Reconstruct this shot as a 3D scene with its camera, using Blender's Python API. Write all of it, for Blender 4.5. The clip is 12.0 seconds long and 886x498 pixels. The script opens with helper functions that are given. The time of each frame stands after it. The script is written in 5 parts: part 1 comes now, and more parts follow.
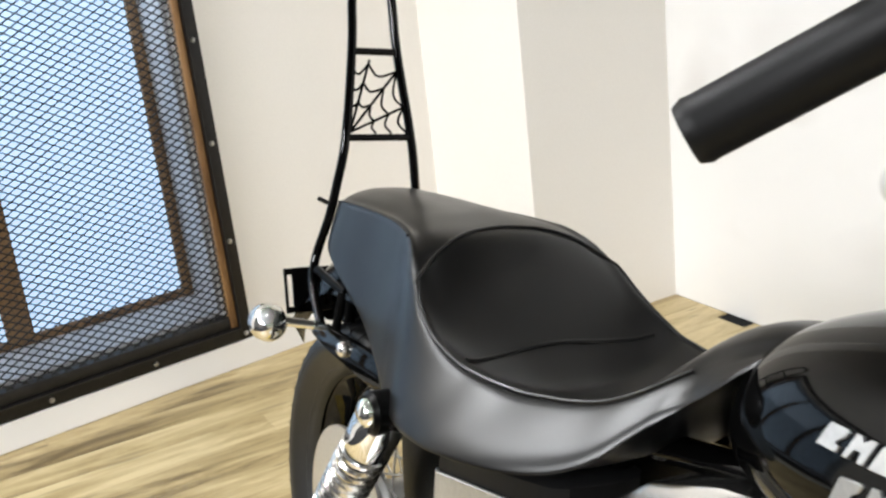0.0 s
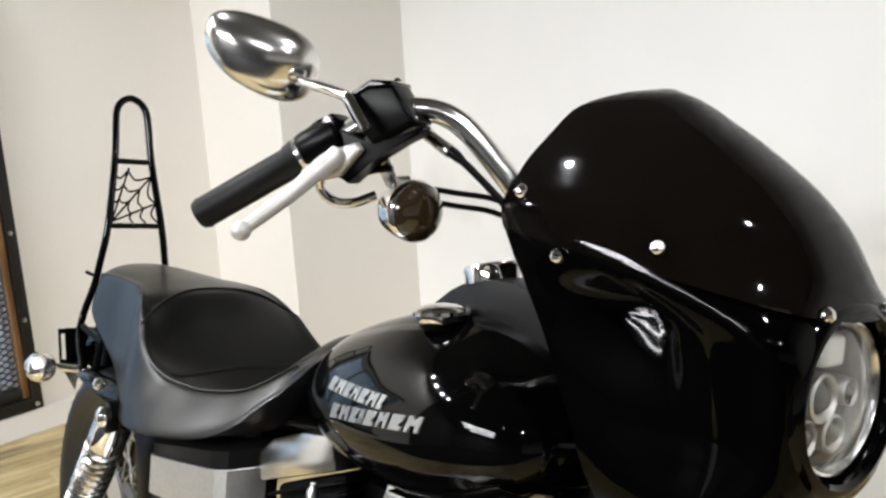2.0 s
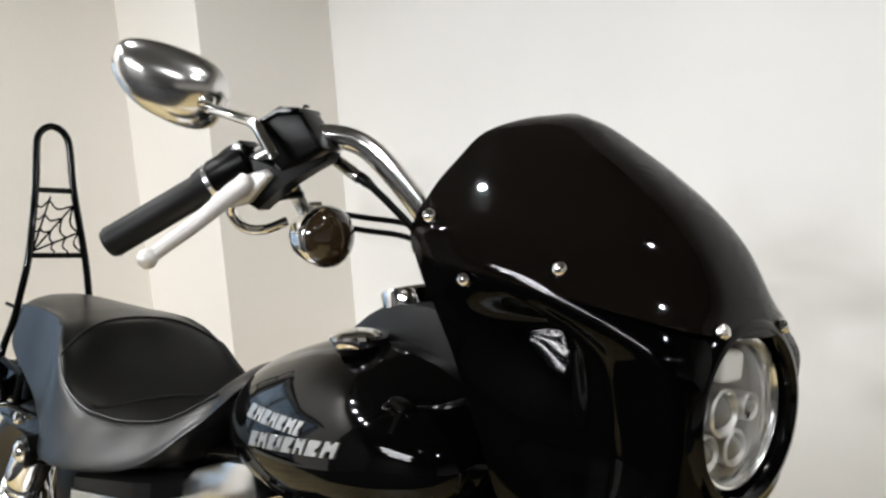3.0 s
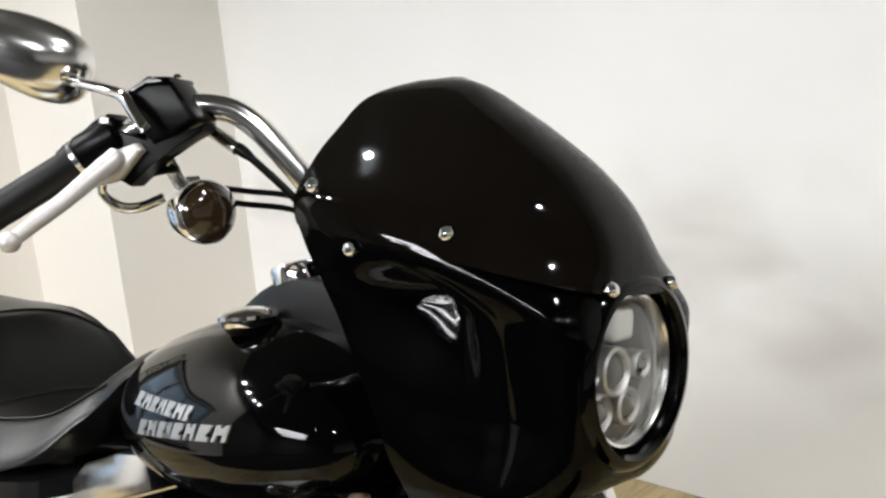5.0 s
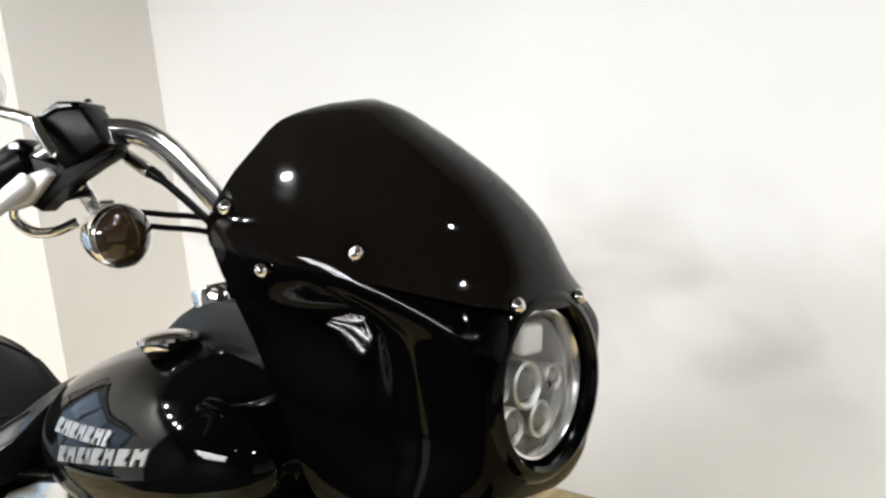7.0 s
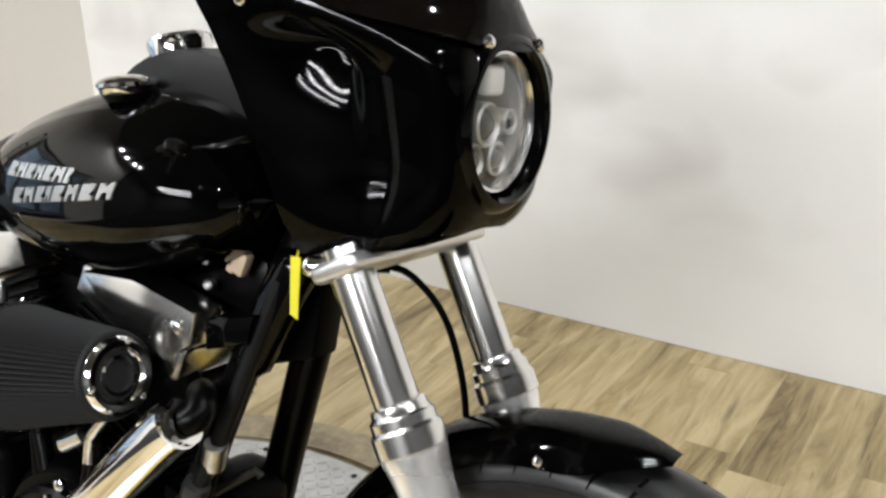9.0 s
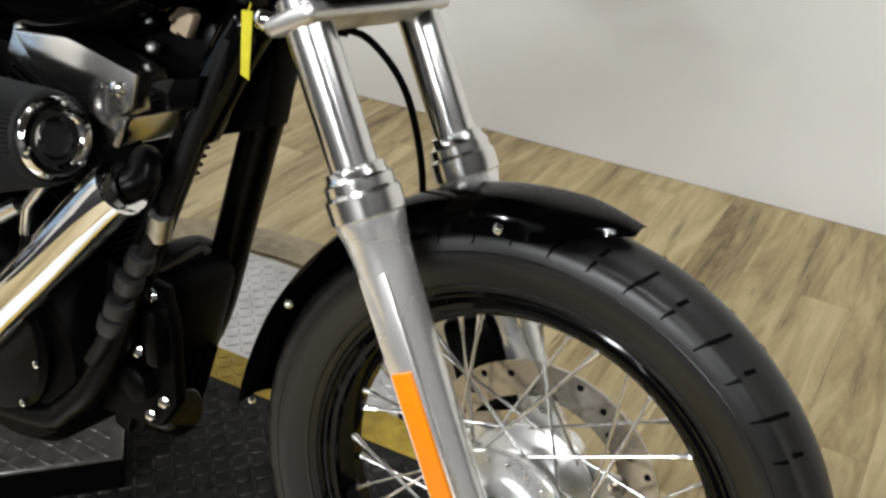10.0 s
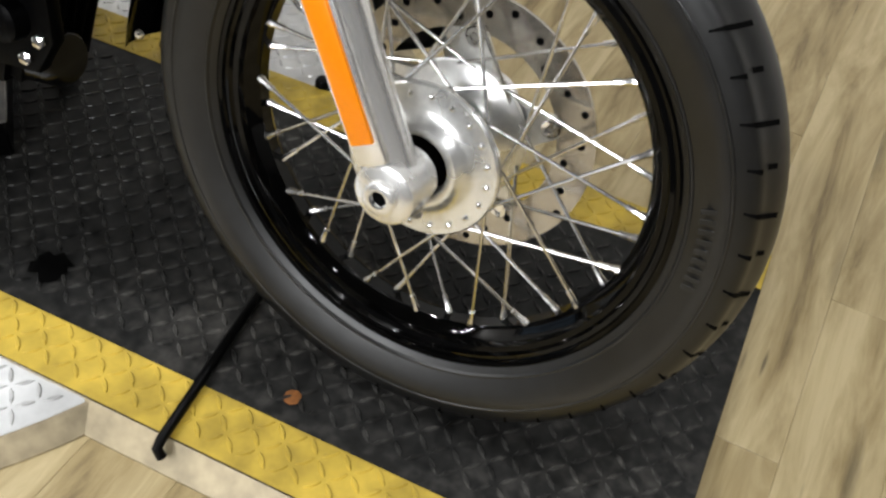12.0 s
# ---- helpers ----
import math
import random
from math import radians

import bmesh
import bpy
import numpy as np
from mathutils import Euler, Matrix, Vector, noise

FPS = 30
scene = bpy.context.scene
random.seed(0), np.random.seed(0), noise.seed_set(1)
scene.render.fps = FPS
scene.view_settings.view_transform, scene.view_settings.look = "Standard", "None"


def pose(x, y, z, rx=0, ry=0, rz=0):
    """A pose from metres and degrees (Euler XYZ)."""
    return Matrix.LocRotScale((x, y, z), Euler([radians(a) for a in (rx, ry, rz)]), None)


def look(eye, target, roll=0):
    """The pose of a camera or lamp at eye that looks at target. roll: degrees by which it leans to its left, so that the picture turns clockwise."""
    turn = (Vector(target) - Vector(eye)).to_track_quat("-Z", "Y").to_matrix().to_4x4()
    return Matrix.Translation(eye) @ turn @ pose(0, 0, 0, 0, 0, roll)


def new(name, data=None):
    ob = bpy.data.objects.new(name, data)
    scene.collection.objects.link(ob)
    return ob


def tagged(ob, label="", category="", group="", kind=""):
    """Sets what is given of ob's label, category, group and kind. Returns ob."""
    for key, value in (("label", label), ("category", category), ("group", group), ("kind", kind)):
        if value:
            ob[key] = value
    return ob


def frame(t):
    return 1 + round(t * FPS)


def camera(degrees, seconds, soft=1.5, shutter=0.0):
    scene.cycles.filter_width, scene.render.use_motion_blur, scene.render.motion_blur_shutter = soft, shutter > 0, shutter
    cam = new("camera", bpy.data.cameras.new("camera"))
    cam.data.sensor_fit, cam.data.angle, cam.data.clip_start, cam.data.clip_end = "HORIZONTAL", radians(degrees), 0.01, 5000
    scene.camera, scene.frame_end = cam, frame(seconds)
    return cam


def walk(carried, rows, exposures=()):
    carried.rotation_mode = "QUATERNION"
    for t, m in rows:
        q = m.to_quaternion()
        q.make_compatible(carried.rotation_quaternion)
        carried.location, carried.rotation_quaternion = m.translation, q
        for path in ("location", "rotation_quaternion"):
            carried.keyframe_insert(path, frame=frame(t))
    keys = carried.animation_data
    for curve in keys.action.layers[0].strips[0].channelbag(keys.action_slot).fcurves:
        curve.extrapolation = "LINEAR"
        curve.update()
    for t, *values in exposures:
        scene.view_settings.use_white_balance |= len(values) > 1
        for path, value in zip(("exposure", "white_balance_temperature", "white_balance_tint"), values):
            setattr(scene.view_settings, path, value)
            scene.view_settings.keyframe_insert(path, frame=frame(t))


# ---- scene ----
cam = camera(49.43, 12.0, soft=2.5, shutter=0.15)
ROWS = [
    (0.0, 0.4579, -0.4918, 1.2540, 72.40, 6.26, 60.90),
    (0.5, 0.7258, -0.5303, 1.2735, 73.14, 5.03, 62.94),
    (1.0, 0.9918, -0.4955, 1.2503, 71.69, 1.69, 66.75),
    (1.3, 1.0505, -0.5098, 1.2501, 73.36, 2.91, 63.78),
    (1.5, 1.0585, -0.5439, 1.2669, 73.83, 2.88, 59.25),
    (1.7, 1.0676, -0.5748, 1.2922, 75.72, 3.93, 54.54),
    (2.0, 1.0753, -0.5972, 1.3234, 77.58, 3.58, 51.29),
    (2.5, 1.1010, -0.5989, 1.3341, 79.88, 3.36, 50.38),
    (3.0, 1.1040, -0.5770, 1.3232, 78.79, 3.78, 47.79),
    (3.2, 1.1042, -0.5752, 1.3206, 78.77, 3.94, 47.43),
    (4.8, 1.1055, -0.5525, 1.3032, 77.38, 4.57, 42.72),
    (5.0, 1.1017, -0.5484, 1.3051, 77.16, 5.00, 41.88),
    (5.5, 1.1126, -0.5388, 1.3089, 77.66, 5.53, 40.57),
    (6.0, 1.1213, -0.5323, 1.3126, 77.95, 5.58, 39.29),
    (6.5, 1.1361, -0.5234, 1.3125, 78.12, 5.44, 39.10),
    (8.3, 1.1397, -0.6139, 1.2733, 74.58, 3.28, 34.70),
    (8.5, 1.1372, -0.6196, 1.2712, 72.48, 2.21, 34.91),
    (9.0, 1.1267, -0.6577, 1.2255, 68.49, 1.38, 33.03),
    (9.5, 1.1139, -0.6653, 1.1809, 63.69, -0.70, 31.89),
    (10.0, 1.1094, -0.6606, 1.1358, 59.18, -1.83, 30.95),
    (10.5, 1.1083, -0.6471, 1.0846, 54.35, -2.69, 30.39),
    (11.0, 1.1051, -0.6362, 1.0383, 49.43, -3.78, 29.66),
    (11.5, 1.1051, -0.6301, 1.0077, 46.34, -4.68, 28.81),
    (12.0, 1.1046, -0.6244, 0.9840, 43.31, -4.70, 27.72),
]
walk(cam, [(t, pose(x, y, z, rx, ry, rz)) for t, x, y, z, rx, ry, rz in ROWS],
     [(0.0, -0.24), (1.0, -0.28), (2.0, -0.4), (3.2, -0.5), (6.0, -0.33), (7.5, -0.24), (9.0, -0.42), (10.0, -0.74), (11.0, -0.88), (12.0, -0.8)])

# ---- light ----
world = bpy.data.worlds.new("world")
scene.world = world
world.use_nodes = True
sky = world.node_tree.nodes.new("ShaderNodeTexSky")
sky.sky_type, sky.sun_disc = "NISHITA", False
sky.sun_elevation, sky.sun_rotation = radians(35), radians(120)
world.node_tree.nodes["Background"].inputs["Strength"].default_value = 0.1
world.node_tree.links.new(sky.outputs[0], world.node_tree.nodes["Background"].inputs["Color"])


def area_lamp(name, eye, target, sx, sy, watts, colour):
    data = bpy.data.lights.new(name, "AREA")
    data.shape, data.size, data.size_y, data.energy, data.color = "RECTANGLE", sx, sy, watts, colour
    ob = new(name, data)
    ob.matrix_world = look(eye, target)
    return ob


def spot_lamp(name, place, watts, radius, colour, cone):
    data = bpy.data.lights.new(name, "SPOT")
    data.energy, data.shadow_soft_size, data.color = watts, radius, colour
    data.spot_size, data.spot_blend = radians(cone), 0.6
    ob = new(name, data)
    ob.location = place
    return ob


WARM, COOL = (0.965, 0.98, 1.0), (0.66, 0.82, 1.0)
# daylight in the window's opening
area_lamp("window_daylight", (-2.6, -0.65, 0.88), (2.0, 0.0, 0.6), 1.6, 1.3, 9, COOL)
# ceiling strips further out in the showroom
for x, y in ((0.3, -4.2), (0.3, -4.9), (0.6, -5.7)):
    area_lamp("strip_lamp", (x, y, 2.93), (x, y, 0), 2.6, 0.2, 260, WARM)
# recessed lamps over the stand and in front of it
for x, y, watts in ((-0.63, -0.26, 140), (1.5, 0.3, 98), (1.5, -2.4, 30), (2.6, -1.9, 100), (2.9, -0.3, 140), (-2.0, -1.0, 64), (-1.9, -1.4, 64), (-1.75, -1.75, 64), (-1.5, -1.9, 64)):
    spot_lamp("ceiling_spot", (x, y, 2.9), watts, 0.045, WARM, 116 if y < -2 else 155)

# ---- materials ----


def nodes_of(name):
    m = bpy.data.materials.new(name)
    m.use_nodes = True
    return m, m.node_tree.nodes, m.node_tree.links, m.node_tree.nodes["Principled BSDF"]


def mat(name, colour, rough=0.5, metal=0.0, var=0.12, grain=40.0, bump=0.0, coat=0.0, rough_var=0.1, big=6.0, **more):
    """Plain procedural surface: colour varied at two scales, worn roughness, fine relief."""
    m, n, l, p = nodes_of(name)
    tc = n.new("ShaderNodeTexCoord")
    fine, large = n.new("ShaderNodeTexNoise"), n.new("ShaderNodeTexNoise")
    fine.inputs["Scale"].default_value, large.inputs["Scale"].default_value = grain, big
    fine.inputs["Detail"].default_value = large.inputs["Detail"].default_value = 5
    for q in (fine, large):
        l.new(tc.outputs["Object"], q.inputs["Vector"])
    add = n.new("ShaderNodeMath")
    add.operation = "ADD"
    l.new(fine.outputs["Fac"], add.inputs[0])
    l.new(large.outputs["Fac"], add.inputs[1])
    ramp = n.new("ShaderNodeMapRange")
    ramp.inputs["From Min"].default_value, ramp.inputs["From Max"].default_value = 0.7, 1.3
    ramp.inputs["To Min"].default_value, ramp.inputs["To Max"].default_value = 1 - var, 1 + var
    l.new(add.outputs[0], ramp.inputs["Value"])
    mul = n.new("ShaderNodeVectorMath")
    mul.operation = "SCALE"
    mul.inputs[0].default_value = colour
    l.new(ramp.outputs[0], mul.inputs["Scale"])
    l.new(mul.outputs[0], p.inputs["Base Color"])
    rr = n.new("ShaderNodeMapRange")
    rr.inputs["From Min"].default_value, rr.inputs["From Max"].default_value = 0.3, 0.7
    rr.inputs["To Min"].default_value, rr.inputs["To Max"].default_value = rough * (1 - rough_var), min(1, rough * (1 + rough_var))
    l.new(large.outputs["Fac"], rr.inputs["Value"])
    l.new(rr.outputs[0], p.inputs["Roughness"])
    p.inputs["Metallic"].default_value = metal
    p.inputs["Coat Weight"].default_value = coat
    p.inputs["Coat Roughness"].default_value = 0.02
    if bump:
        b = n.new("ShaderNodeBump")
        b.inputs["Strength"].default_value, b.inputs["Distance"].default_value = 0.6, bump
        l.new(fine.outputs["Fac"], b.inputs["Height"])
        l.new(b.outputs[0], p.inputs["Normal"])
    for key, value in more.items():
        p.inputs[key.replace("_", " ")].default_value = value
    return m


def wood_mat(name, tones, along, scale=1.0, rough=0.45, per_piece=0.2):
    """Printed oak: streaks along one axis, knots, tone changing from board to board."""
    m, n, l, p = nodes_of(name)
    tc, info = n.new("ShaderNodeTexCoord"), n.new("ShaderNodeObjectInfo")
    geo = n.new("ShaderNodeNewGeometry")
    mp = n.new("ShaderNodeMapping")
    mp.inputs["Scale"].default_value = [(3.0 if i == along else 25.0) * scale for i in range(3)]
    l.new(geo.outputs["Position"], mp.inputs["Vector"])
    shift = n.new("ShaderNodeVectorMath")
    shift.operation = "ADD"
    mulr = n.new("ShaderNodeVectorMath")
    mulr.operation = "SCALE"
    mulr.inputs[0].default_value = (31.0, 17.0, 5.0)
    l.new(info.outputs["Random"], mulr.inputs["Scale"])
    l.new(mp.outputs[0], shift.inputs[0])
    l.new(mulr.outputs[0], shift.inputs[1])
    a, b = n.new("ShaderNodeTexNoise"), n.new("ShaderNodeTexNoise")
    a.inputs["Scale"].default_value, a.inputs["Detail"].default_value, a.inputs["Roughness"].default_value = 0.8, 8, 0.7
    a.inputs["Distortion"].default_value = 0.7
    b.inputs["Scale"].default_value, b.inputs["Detail"].default_value = 0.22, 3
    for q in (a, b):
        l.new(shift.outputs[0], q.inputs["Vector"])
    mix = n.new("ShaderNodeMath")
    mix.operation = "MULTIPLY_ADD"
    mix.inputs[1].default_value = 0.4
    l.new(b.outputs["Fac"], mix.inputs[0])
    half = n.new("ShaderNodeMath")
    half.operation = "MULTIPLY"
    half.inputs[1].default_value = 0.7
    l.new(a.outputs["Fac"], half.inputs[0])
    l.new(half.outputs[0], mix.inputs[2])
    rnd = n.new("ShaderNodeMath")
    rnd.operation = "MULTIPLY_ADD"
    rnd.inputs[1].default_value = per_piece
    l.new(info.outputs["Random"], rnd.inputs[0])
    l.new(mix.outputs[0], rnd.inputs[2])
    ramp = n.new("ShaderNodeValToRGB")
    el = ramp.color_ramp.elements
    el[0].position, el[1].position = 0.42, 0.7
    el[0].color, el[1].color = (*tones[0], 1), (*tones[2], 1)
    e = el.new(0.55)
    e.color = (*tones[1], 1)
    l.new(rnd.outputs[0], ramp.inputs[0])
    vor = n.new("ShaderNodeTexVoronoi")
    vor.inputs["Scale"].default_value = 0.55
    l.new(shift.outputs[0], vor.inputs["Vector"])
    knot = n.new("ShaderNodeMapRange")
    knot.inputs["From Min"].default_value, knot.inputs["From Max"].default_value = 0.03, 0.16
    knot.inputs["To Min"].default_value, knot.inputs["To Max"].default_value = 0.45, 1.0
    l.new(vor.outputs["Distance"], knot.inputs["Value"])
    spot = n.new("ShaderNodeTexVoronoi")
    spot.inputs["Scale"].default_value = 1.1
    l.new(shift.outputs[0], spot.inputs["Vector"])
    pin = n.new("ShaderNodeMapRange")
    pin.inputs["From Min"].default_value, pin.inputs["From Max"].default_value = 0.03, 0.1
    pin.inputs["To Min"].default_value, pin.inputs["To Max"].default_value = 0.3, 1.0
    l.new(spot.outputs["Distance"], pin.inputs["Value"])
    both = n.new("ShaderNodeMath")
    both.operation = "MULTIPLY"
    l.new(pin.outputs[0], both.inputs[0])
    l.new(knot.outputs[0], both.inputs[1])
    dark = n.new("ShaderNodeVectorMath")
    dark.operation = "SCALE"
    l.new(ramp.outputs[0], dark.inputs[0])
    l.new(both.outputs[0], dark.inputs["Scale"])
    l.new(dark.outputs[0], p.inputs["Base Color"])
    p.inputs["Roughness"].default_value = rough
    bp = n.new("ShaderNodeBump")
    bp.inputs["Strength"].default_value, bp.inputs["Distance"].default_value = 0.25, 0.001
    l.new(a.outputs["Fac"], bp.inputs["Height"])
    l.new(bp.outputs[0], p.inputs["Normal"])
    return m


def wall_mat(name, colour):
    """White wall paint with grey scuffs and rubbed smears towards the reach of tyres."""
    m, n, l, p = nodes_of(name)
    geo = n.new("ShaderNodeNewGeometry")
    big, smear, fine = (n.new("ShaderNodeTexNoise") for _ in range(3))
    big.inputs["Scale"].default_value, big.inputs["Detail"].default_value = 1.1, 4
    mp = n.new("ShaderNodeMapping")
    mp.inputs["Scale"].default_value, mp.inputs["Rotation"].default_value = (2.6, 2.6, 3.4), (0.0, 0.5, 0.0)
    l.new(geo.outputs["Position"], mp.inputs["Vector"])
    l.new(mp.outputs[0], smear.inputs["Vector"])
    smear.inputs["Scale"].default_value, smear.inputs["Detail"].default_value, smear.inputs["Distortion"].default_value = 1.0, 2, 0.3
    fine.inputs["Scale"].default_value, fine.inputs["Detail"].default_value = 160, 3
    l.new(geo.outputs["Position"], big.inputs["Vector"])
    l.new(geo.outputs["Position"], fine.inputs["Vector"])
    sep = n.new("ShaderNodeSeparateXYZ")
    l.new(geo.outputs["Position"], sep.inputs[0])
    low = n.new("ShaderNodeMapRange")
    off = n.new("ShaderNodeMath")
    off.operation = "SUBTRACT"
    off.inputs[1].default_value = 0.6
    l.new(sep.outputs["Z"], off.inputs[0])
    away = n.new("ShaderNodeMath")
    away.operation = "ABSOLUTE"
    l.new(off.outputs[0], away.inputs[0])
    low.inputs["From Min"].default_value, low.inputs["From Max"].default_value = 0.4, 0.05
    l.new(away.outputs[0], low.inputs["Value"])
    s = n.new("ShaderNodeMapRange")
    s.inputs["From Min"].default_value, s.inputs["From Max"].default_value = 0.48, 0.75
    l.new(smear.outputs["Fac"], s.inputs["Value"])
    k = n.new("ShaderNodeMath")
    k.operation = "MULTIPLY"
    l.new(low.outputs[0], k.inputs[0])
    l.new(s.outputs[0], k.inputs[1])
    mix = n.new("ShaderNodeMix")
    mix.data_type = "RGBA"
    mix.inputs["A"].default_value = (*colour, 1)
    mix.inputs["B"].default_value = (colour[0] * 0.7, colour[1] * 0.67, colour[2] * 0.65, 1)
    l.new(k.outputs[0], mix.inputs["Factor"])
    tone = n.new("ShaderNodeMapRange")
    tone.inputs["From Min"].default_value, tone.inputs["From Max"].default_value = 0.35, 0.65
    tone.inputs["To Min"].default_value, tone.inputs["To Max"].default_value = 0.96, 1.02
    l.new(big.outputs["Fac"], tone.inputs["Value"])
    sc = n.new("ShaderNodeVectorMath")
    sc.operation = "SCALE"
    l.new(mix.outputs["Result"], sc.inputs[0])
    l.new(tone.outputs[0], sc.inputs["Scale"])
    l.new(sc.outputs[0], p.inputs["Base Color"])
    p.inputs["Roughness"].default_value = 0.6
    b = n.new("ShaderNodeBump")
    b.inputs["Strength"].default_value, b.inputs["Distance"].default_value = 0.3, 0.0006
    l.new(fine.outputs["Fac"], b.inputs["Height"])
    l.new(b.outputs[0], p.inputs["Normal"])
    return m


GLOSS = mat("black_gloss_paint", (0.001, 0.001, 0.001), 0.05, 0, 0.1, 90, rough_var=0.3, Specular_IOR_Level=0.2)
SMOKE = mat("smoked_screen", (0.006, 0.0046, 0.0034), 0.05, 0, 0.1, 60, Specular_IOR_Level=0.5)
SATIN = mat("satin_black", (0.0012, 0.0012, 0.0012), 0.3, 0, 0.25, 120, 0.0003, Specular_IOR_Level=0.09)
MATTE = mat("matte_black_plastic", (0.005, 0.005, 0.0052), 0.42, 0, 0.2, 300, 0.0002, Specular_IOR_Level=0.18)
ENGINE = mat("wrinkle_black_engine", (0.001, 0.001, 0.0011), 0.4, 0.0, 0.3, 260, 0.0005, Specular_IOR_Level=0.05)
CHROME = mat("chrome", (0.86, 0.85, 0.83), 0.05, 1.0, 0.03, 30, rough_var=0.5)
POLISHED = mat("polished_aluminium", (0.82, 0.81, 0.79), 0.2, 1.0, 0.05, 60, rough_var=0.3)
BRUSHED = mat("brushed_aluminium", (0.74, 0.735, 0.72), 0.4, 1.0, 0.08, 150, 0.0002)
CAST = mat("cast_aluminium", (0.5, 0.5, 0.49), 0.42, 1.0, 0.12, 200, 0.0004)
SLIDER = mat("machined_slider", (0.92, 0.91, 0.89), 0.25, 0.78, 0.05, 60, rough_var=0.2)
STEEL = mat("zinc_steel", (0.5, 0.5, 0.49), 0.32, 1.0, 0.15, 120)
LEATHER = mat("black_vinyl", (0.0012, 0.0011, 0.001), 0.33, 0, 0.15, 420, 0.00012, rough_var=0.15, Specular_IOR_Level=0.5)
RUBBER = mat("tyre_rubber", (0.004, 0.004, 0.0039), 0.4, 0, 0.6, 60, 0.0004, big=11, Specular_IOR_Level=0.6)
GRIPRUB = mat("grip_rubber", (0.004, 0.004, 0.0042), 0.48, 0, 0.2, 300, 0.0003, Specular_IOR_Level=0.25)
LEVER = mat("satin_silver", (0.62, 0.6, 0.575), 0.48, 0.55, 0.06, 120)
HUBALLOY = mat("cast_hub_alloy", (0.86, 0.86, 0.84), 0.3, 0.85, 0.1, 120, 0.0003, rough_var=0.3)
SPOKE = mat("zinc_spoke", (0.8, 0.79, 0.77), 0.25, 1.0, 0.08, 200)
# black for the shade inside grooves, holes and bores
HOLESHADE = mat("recess_shade", (0.0012, 0.0012, 0.0012), 0.8, 0, 0.2, 200, Specular_IOR_Level=0.05)
AMBER = mat("orange_reflector", (0.95, 0.27, 0.003), 0.25, 0, 0.05, 300, 0.0003, Emission_Strength=0.0)
YELLOWTAG = mat("yellow_tag", (0.75, 0.68, 0.03), 0.5, 0, 0.08)
DARKSTEEL = mat("black_steel", (0.012, 0.011, 0.010), 0.45, 0.3, 0.35, 60, 0.0006)
PLANK = wood_mat("laminate_oak", ((0.11, 0.073, 0.027), (0.35, 0.265, 0.125), (0.55, 0.445, 0.245)), 1, 1.0, 0.42, 0.07)
BROWNWOOD = wood_mat("stained_wood", ((0.05, 0.025, 0.008), (0.15, 0.075, 0.026), (0.27, 0.15, 0.06)), 2, 1.6, 0.5, 0.1)
WALL = wall_mat("white_wall_paint", (0.82, 0.81, 0.79))
CREAM = mat("cream_wall_paint", (0.8, 0.77, 0.72), 0.6, 0, 0.025, 160, 0.0004, big=1.2)
CEIL = mat("ceiling_paint", (0.08, 0.08, 0.078), 0.8, 0, 0.05, 80, 0.0004)
# near-black colour carries the dimness of the showroom's unlit depth
FARSHADE = mat("far_wall_painted_shade", (0.06, 0.058, 0.055), 0.8, 0, 0.2, 30, 0.0004)
SIDESHADE = mat("side_wall_painted_shade", (0.04, 0.039, 0.037), 0.8, 0, 0.2, 30, 0.0004)


def deck_mat(name, gain=1.0):
    """Black paint on tread plate, rubbed grey-brown by tyres in patches."""
    mt, n, l, p = nodes_of(name)
    tc = n.new("ShaderNodeNewGeometry")
    big, fine = n.new("ShaderNodeTexNoise"), n.new("ShaderNodeTexNoise")
    big.inputs["Scale"].default_value, big.inputs["Detail"].default_value, big.inputs["Distortion"].default_value = 2.6, 7, 0.9
    fine.inputs["Scale"].default_value, fine.inputs["Detail"].default_value = 55, 5
    for q in (big, fine):
        l.new(tc.outputs["Position"], q.inputs["Vector"])
    mul = n.new("ShaderNodeMath")
    mul.operation = "MULTIPLY"
    l.new(big.outputs["Fac"], mul.inputs[0])
    l.new(fine.outputs["Fac"], mul.inputs[1])
    ramp = n.new("ShaderNodeValToRGB")
    el = ramp.color_ramp.elements
    el[0].position, el[1].position = 0.14, 0.5
    el[0].color, el[1].color = (0.0035, 0.0035, 0.0033, 1), (0.055 * gain, 0.052 * gain, 0.047 * gain, 1)
    e = el.new(0.28)
    e.color = (0.015 * gain, 0.0146 * gain, 0.0136 * gain, 1)
    l.new(mul.outputs[0], ramp.inputs[0])
    l.new(ramp.outputs[0], p.inputs["Base Color"])
    p.inputs["Roughness"].default_value = 0.5
    p.inputs["Specular IOR Level"].default_value = 0.2
    b = n.new("ShaderNodeBump")
    b.inputs["Strength"].default_value, b.inputs["Distance"].default_value = 0.5, 0.0008
    l.new(fine.outputs["Fac"], b.inputs["Height"])
    l.new(b.outputs[0], p.inputs["Normal"])
    return mt


TREADBLACK = deck_mat("black_tread_plate")
TREADWORN = deck_mat("worn_tread_bars", 2.2)
TREADWORN.node_tree.nodes["Principled BSDF"].inputs["Roughness"].default_value = 0.32
TREADYELLOW = mat("yellow_tread_paint", (0.5, 0.35, 0.045), 0.5, 0, 0.4, 26, 0.0005, big=7)
TREADSILVER = mat("bare_tread_plate", (0.62, 0.62, 0.61), 0.42, 0.75, 0.2, 30, 0.0004)
DARKGROUND = mat("unseen_dark_ground", (0.016, 0.016, 0.017), 0.9, 0, 0.4, 220, 0.002, big=3, Specular_IOR_Level=0.1)
ROTOR = mat("disc_steel", (0.46, 0.43, 0.38), 0.22, 1.0, 0.12, 90)
